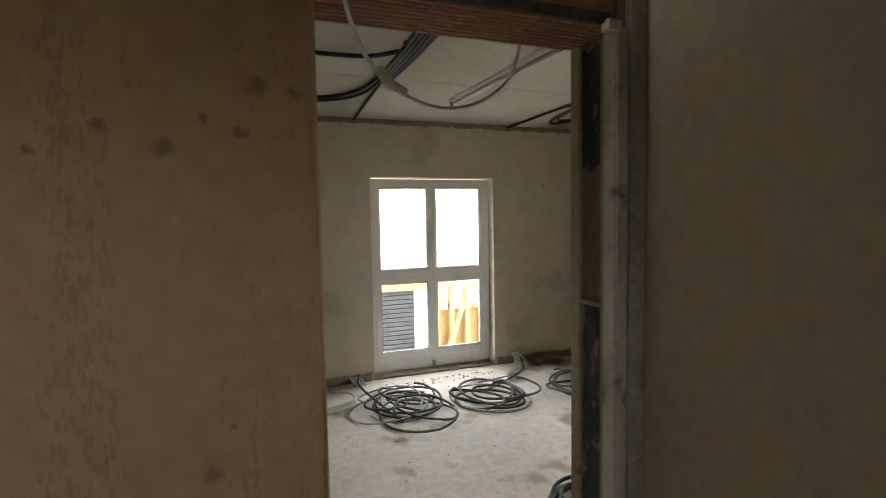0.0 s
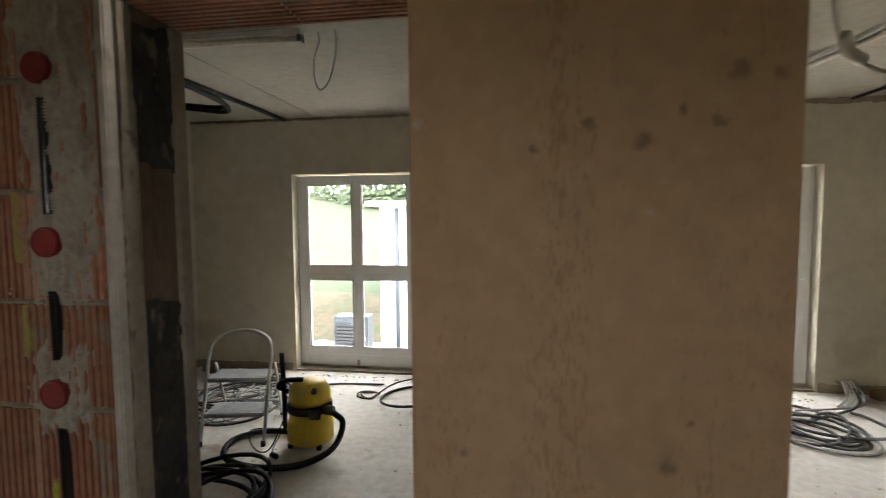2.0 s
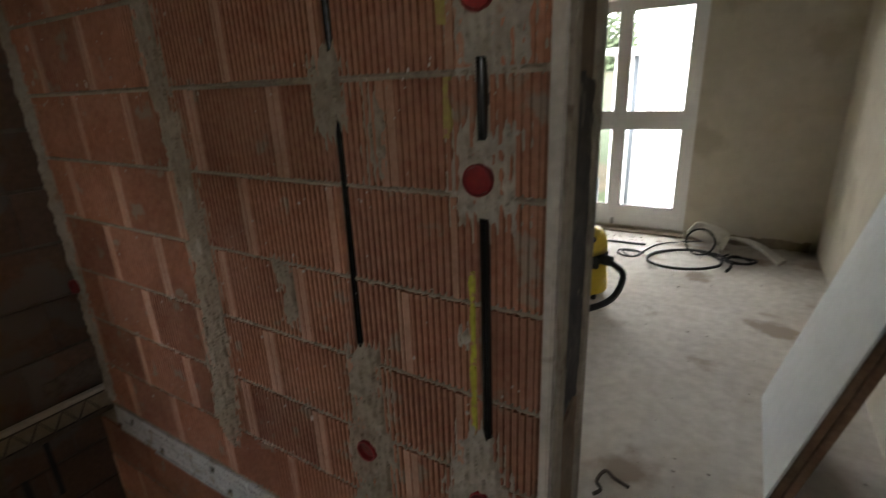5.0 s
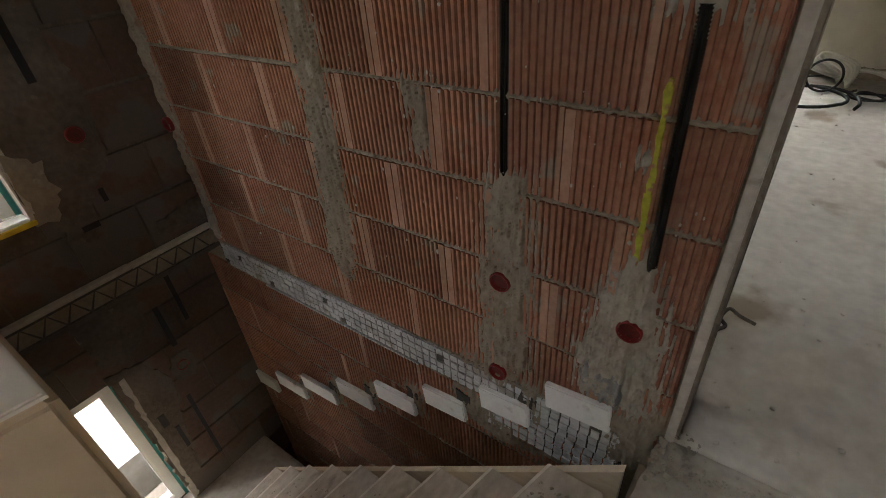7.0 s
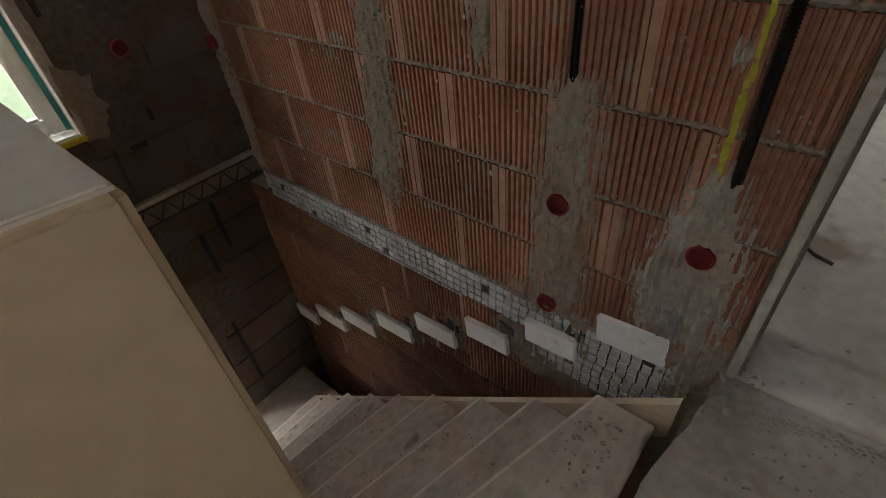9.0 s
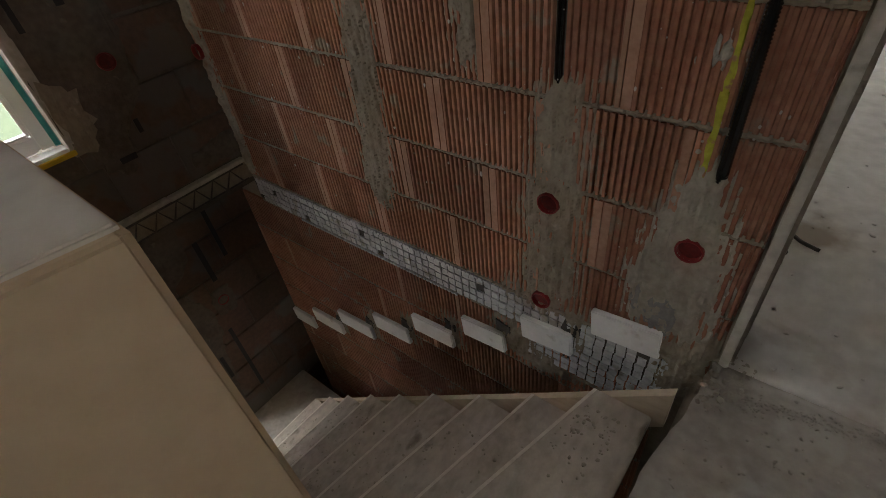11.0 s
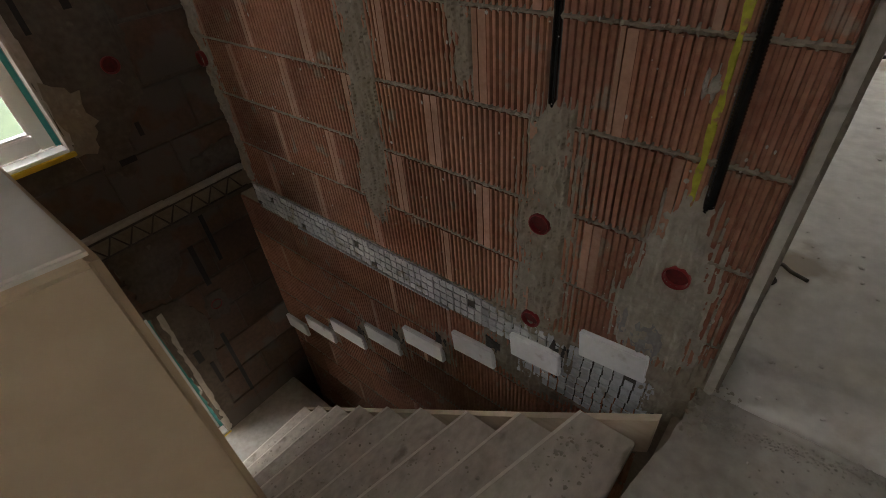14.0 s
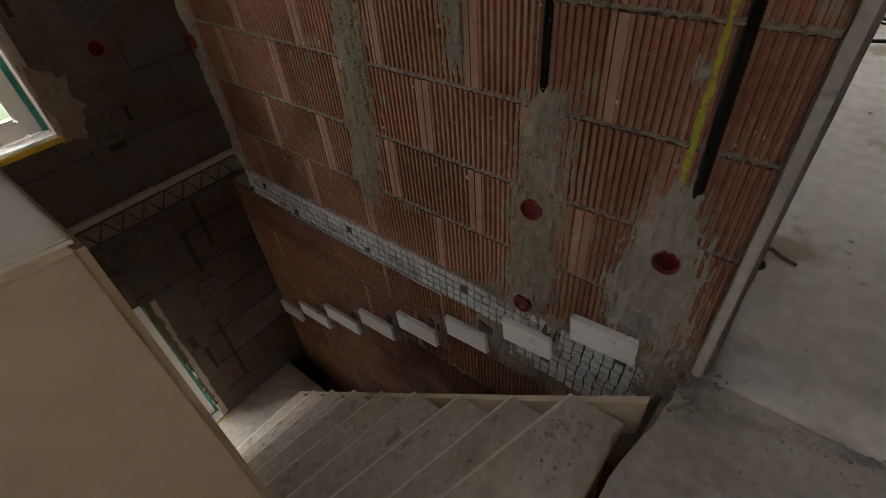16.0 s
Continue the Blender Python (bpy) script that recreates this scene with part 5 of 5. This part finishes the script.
# ---- outside ----
def ground_mesh():
    bm = bmesh.new()
    xs = [-120, -60, -40, -28, -20, -15, -12, -10, -8, -6, -4.5, -3, 0, 4, 8, 14, 25, 60, 120]
    ys = [-120, -60, -30, -10, 2, 5, 8, 11, 12.5, 13.5, 15, 18, 22, 27, 33, 40, 60, 120]

    def h(x, y):
        a = 0 if y < 12.5 else min((y - 12.5) * 0.55, 0.9) + max(0, y - 14) * 0.115
        a *= max(0.0, min(1.0, (-1.0 - x) / 3.0))
        b = max(0, -x - 9) * 0.16
        return -1.95 + min(a + b, 6) + 0.12 * noise.noise((x * 0.3, y * 0.3, 0))
    grid = [[bm.verts.new((x, y, h(x, y) if not (-3.7 < x < 4.2 and -2 < y < 5) else -3.0)) for y in ys] for x in xs]
    for i in range(len(xs) - 1):
        for j in range(len(ys) - 1):
            if -3.5 < xs[i] + 0.1 and xs[i + 1] <= 4 and ys[j] >= 2 and ys[j + 1] <= 5:
                continue
            if xs[i] >= -3 and xs[i + 1] <= 4 and ys[j] >= -10 and ys[j + 1] <= 2:
                continue
            f = bm.faces.new((grid[i][j], grid[i + 1][j], grid[i + 1][j + 1], grid[i][j + 1]))
            f.smooth = True
            f.material_index = 1 if 11 <= ys[j] < 15 and xs[i] < -3 else 0
    return bm


ground = tagged(part("ground", ground_mesh(), GRASS), "green meadow slope rising behind the house", "ground", kind="structure")
ground.data.materials.append(mat("earth_bank", (0.026, 0.028, 0.012), (0.065, 0.048, 0.028), 0.95, 0.9, 6, 0.5, speck=((0.028, 0.042, 0.014), 0.54, 1.1)))
# South, east and west strips are unseen, added against green bounced light.
yard = tagged(part("pavement", boxes((-8.0, 9.0, 5.2, 12.3, -2.2, -1.80), (4.4, 9.0, -12.0, 5.2, -2.2, -1.80), (-8.0, 4.4, -12.0, -2.2, -2.2, -1.80), (-8.0, -3.9, -2.2, 5.2, -2.2, -1.80)), YARD), "pale dusty building yard below the windows, extended unseen round the house", "yard", kind="structure")
hedge_bm = bmesh.new()
rnd = random.Random(31)
for i in range(20000):
    x, y = rnd.uniform(-44, -8), 39 + rnd.gauss(0, 0.35)
    z = 0.3 + abs(rnd.gauss(0, 2.3)) + 0.7 * math.sin(x * 0.45)
    s = rnd.uniform(0.10, 0.26)
    d = Vector((rnd.gauss(0, 0.7), -abs(rnd.gauss(0, 0.7)) - 0.6, abs(rnd.gauss(0, 0.7)) + 0.5)).normalized()
    e = d.orthogonal().normalized()
    c = d.cross(e)
    v = [hedge_bm.verts.new(Vector((x, y, z)) + s * q) for q in (e, c, -e, -c)]
    hedge_bm.faces.new(v)
tagged(part("hedge", hedge_bm, LEAF), "pale green wooded hedge along the top of the meadow", "hedge", kind="stuff")

house = thing("neighbour_house", "white rendered neighbouring house with a grey downpipe", "house")
part("wall", boxes((-2.75, 16.0, 10.0, 18.0, -1.8, 1.75)), WHITEWALL, house)
part("downpipe", sweep(bmesh.new(), [(-2.36, 9.93, -1.8), (-2.36, 9.93, 1.7)], 0.045, 10), CHEST, house, "grey downpipe")
part("roof", boxes((-3.0, 16.3, 9.8, 18.3, 1.75, 1.85)), WHITEWALL, house)
chest = thing("heat_pump", "pale heat pump unit with a louvred grille outside", "heat pump")
part("casing", boxes((-3.50, -2.80, 9.2, 9.6, -1.30, -0.45), bevel=0.02), CHEST, chest)
part("plinth", boxes((-3.45, -2.85, 9.24, 9.58, -1.80, -1.30)), YARD, chest)
for i in range(9):
    part("louvre", boxes((-3.46, -2.98, 9.165, 9.197, -1.18 + i * 0.068, -1.135 + i * 0.068)), SHUTTER, chest)
rubble("yard_debris", "stones and scrap lying in the yard", [(rnd.uniform(-5.6, -3.9), rnd.uniform(9.5, 12), -1.8) for _ in range(60)], MORTAR, 7, (0.1, 0.35))
for i in range(3):
    b = tagged(part("scrap_board", boxes((-0.5, 0.5, -0.07, 0.07, 0.0, 0.09), bevel=0.01), DARKSTEEL), "dark scrap beam lying in the yard", "beam", "scrap beams")
    b.matrix_world = pose(-4.9 - 0.25 * i, 11.0 + 0.2 * i, -1.80, 0, 0, 20 + 14 * i)
shed = thing("unfinished_shed", "unfinished pale timber shed beside a dark roller shutter", "shed")
part("top_plate", boxes((2.2, 3.32, 8.35, 8.5, 0.28, 0.40)), TIMBER, shed)
for i in range(26):
    part("shutter_slat", boxes((2.2, 2.86, 8.42, 8.45, -1.8 + i * 0.08, -1.73 + i * 0.08)), SHUTTER, shed, "anthracite shutter slat")
part("shutter_back", boxes((2.2, 2.86, 8.46, 8.48, -1.8, 0.28)), SHUTTER, shed, "dark shutter backing")
part("panel", boxes((2.86, 3.22, 8.40, 8.5, -1.8, 0.28)), WHITEWALL, shed, "white wall panel")
for i, x in enumerate((3.24, 3.52, 3.82, 4.14, 4.30, 4.46)):
    part("stud", boxes((x, x + 0.075, 8.32, 8.47, -1.8, 0.37 - 0.24 * i / 5)), TIMBER, shed)
bm = bmesh.new(); box(bm, 0, 1.4, 0, 0.17, 0, 0.11, Matrix.Translation((3.2, 8.31, 0.38)) @ Matrix.Rotation(0.2, 4, "Y"))
part("rafter_plate", bm, TIMBER, shed)
for i, (x, z) in enumerate(((3.32, -0.02), (3.52, -0.1), (3.74, 0.0), (4.0, -0.12), (4.24, -0.05))):
    part("nogging", boxes((x, x + 0.13, 8.34, 8.45, z, z + 0.07)), TIMBER, shed)
bm = bmesh.new(); box(bm, 0, 1.5, 0, 0.06, 0, 0.08, Matrix.Translation((3.3, 8.30, -1.4)) @ Matrix.Rotation(-1.2, 4, "Y"))
part("brace", bm, TIMBER, shed)
part("backing", boxes((3.3, 4.6, 8.52, 8.56, -1.8, -0.15)), TIMBER, shed, "pale sheathing board")


# ---- blocks of the walls, piece by piece ----
def ribbed_block(x0, x1, z0, z1, pitch, strips, name="block"):
    """Front of a hollow clay block: upright ribs, with smooth strips at the given fractions of its length."""
    bm = bmesh.new()
    prof, flat = [], []
    x = x0
    L = x1 - x0
    rib, deep = (0.56, 1.0592) if x0 > -1.34 else (0.50, 1.0635)
    marks = sorted((x0 + s * L, x0 + s * L + w) for s, w in strips)
    while x < x1 - 0.003:
        hit = [m for m in marks if m[0] - 0.006 <= x < m[1] - 0.002]
        if hit:
            e = min(hit[0][1], x1)
            prof += [(x, 1.0492), (e, 1.0492)]
            flat.append(len(prof) - 2)
            x = e
        else:
            e = min(x + pitch, x1)
            w = e - x
            prof += [(x, 1.0515), (x + w * 0.06, 1.0502), (x + w * (rib - 0.07), 1.0502), (x + w * rib, 1.0515), (x + w * (rib + 0.05), deep), (x + w * 0.95, deep)]
            x = e
    prof.append((x1, 1.0505))
    lo = [bm.verts.new((p, y, z0)) for p, y in prof]
    hi = [bm.verts.new((p, y, z1)) for p, y in prof]
    for i in range(len(prof) - 1):
        f = bm.faces.new((lo[i], lo[i + 1], hi[i + 1], hi[i]))
        if i in flat:
            f.material_index = 1
    bl = [bm.verts.new((q, 1.066, z)) for q, z in ((x0, z0), (x1, z0), (x1, z1), (x0, z1))]
    bm.faces.new([lo[0], bl[0], bl[1]] + lo[:0:-1])
    bm.faces.new([hi[-1], bl[2], bl[3]] + hi[:-1])
    bm.faces.new((lo[0], hi[0], bl[3], bl[0]))
    bm.faces.new((lo[-1], bl[1], bl[2], hi[-1]))
    ob = part(name, bm, BRICK, wall_brick)
    ob.data.materials.append(SMOOTHBRICK)
    return ob


def bed_joint(x0, x1, z, seed, proud=0.0):
    """Crumbly bed joint that bulges here and there over the block edges."""
    bm = bmesh.new()
    rows = []
    n = int((x1 - x0) / 0.006)
    for i in range(n + 1):
        x = x0 + (x1 - x0) * i / n
        h0 = 0.008 + 0.011 * noise.noise((x * 60, seed, 0.0)) + 0.006 * noise.noise((x * 170, seed, 4.0))
        h1 = 0.007 + 0.009 * noise.noise((x * 55, seed, 9.0)) + 0.006 * noise.noise((x * 160, seed, 2.0))
        y = 1.0508 - proud - 0.007 * noise.noise((x * 35, seed, 6.0)) - 0.006 * noise.noise((x * 130, seed, 7.0))
        rows.append([bm.verts.new(c) for c in ((x, 1.061, z - max(h0, 0.003) - 0.003), (x, y + 0.003, z - max(h0, 0.003) * 0.6), (x, y, z + 0.002 * noise.noise((x * 90, seed, 1.0))), (x, y + 0.003, z + max(h1, 0.003) * 0.6), (x, 1.061, z + max(h1, 0.003) + 0.003))])
    for A, B in zip(rows, rows[1:]):
        for k in range(4):
            bm.faces.new((A[k], B[k], B[k + 1], A[k + 1]))
    return bm


for a, b, z, k in ((-3.1, -0.95, -0.150, 301), (-3.1, -1.5, -0.308, 302), (-1.55, -0.95, -0.47, 303)):
    part("mortar_rim", bed_joint(a, b, z, k, 0.007), MORTAR, wall_brick, "crumbly mortar rim of the band")
rnd = random.Random(77)
courses = [(0.60 + 0.25 * k, False) for k in range(-3, 8)] + [(-0.56 - 0.25 * k, True) for k in range(0, 9)]
for n, (zc, low) in enumerate(courses):
    z0, z1 = zc + 0.007, min(zc + 0.243, CEIL - 0.003)
    if z1 - z0 < 0.05:
        continue
    right, left = (-0.828, -3.118) if not low else (-0.93, -3.315)
    shift = -1.566 if round((zc - 0.6) / 0.25) % 2 == 0 else -1.752
    ends = [shift + 0.365 * k for k in range(-6, 4)]
    ends = [left] + [q + rnd.uniform(-0.004, 0.004) for q in ends if left + 0.03 < q < right - 0.03] + [right]
    for a, x in zip(ends, ends[1:]):
        cut = [(a + 0.0015, x - 0.0015)]
        for s0, s1, on in ((SLOT1[0], SLOT1[1], zc >= 0.59), (SLOT2[0], SLOT2[1], 0.34 < zc < 1.8 and abs(zc - 1.35) > 0.01)):
            if on:
                cut = [q for c in cut for q in ([(c[0], min(c[1], s0)), (max(c[0], s1), c[1])] if c[0] < s1 and c[1] > s0 else [c]) if q[1] - q[0] > 0.008]
        h0, h1 = z0 + rnd.uniform(-0.002, 0.002), z1 + rnd.uniform(-0.002, 0.002)
        for c0, c1 in cut:
            L = c1 - c0
            st = [] if low and rnd.random() < 0.7 else ([(0.0, 0.024)] if c0 < a + 0.01 and L > 0.06 else []) + ([((L - 0.022) / L, 0.023)] if c1 > x - 0.01 and L > 0.06 and x < right else [])
            ribbed_block(c0, c1, h0, h1, 0.0185, st)
    zj = zc + 0.25
    if zj < CEIL - 0.02 and not (low and zj > -0.4):
        part("mortar_joint", bed_joint(left, right, zj, 200 + n), MORTAR, wall_brick)


def flat_blocks(w, x, z0, z1, hole, seed):
    rnd = random.Random(seed)
    z, k = z0, 0
    while z < z1 - 0.03:
        top = min(z + 0.238, z1 - 0.004)
        y = WY + 0.01
        first = True
        while y > -0.08:
            L = 0.15 if first and k % 2 else 0.30
            first = False
            a = max(y - L, -0.1)
            y0, y1 = a + 0.004, y - 0.004
            if top > hole[2] and z < hole[3]:
                y0 = max(y0, hole[1] + 0.012)
            if y1 - y0 > 0.03:
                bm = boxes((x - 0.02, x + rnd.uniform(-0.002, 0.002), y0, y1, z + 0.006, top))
                part("block", bm, SHADEBRICK, w)
            y = a
        z += 0.25
        k += 1


flat_blocks(wall_stair_up, XS, -0.03, CEIL, UPW, 5)
flat_blocks(wall_stair_low, XS2, -2.70, -0.22, LOW, 6)
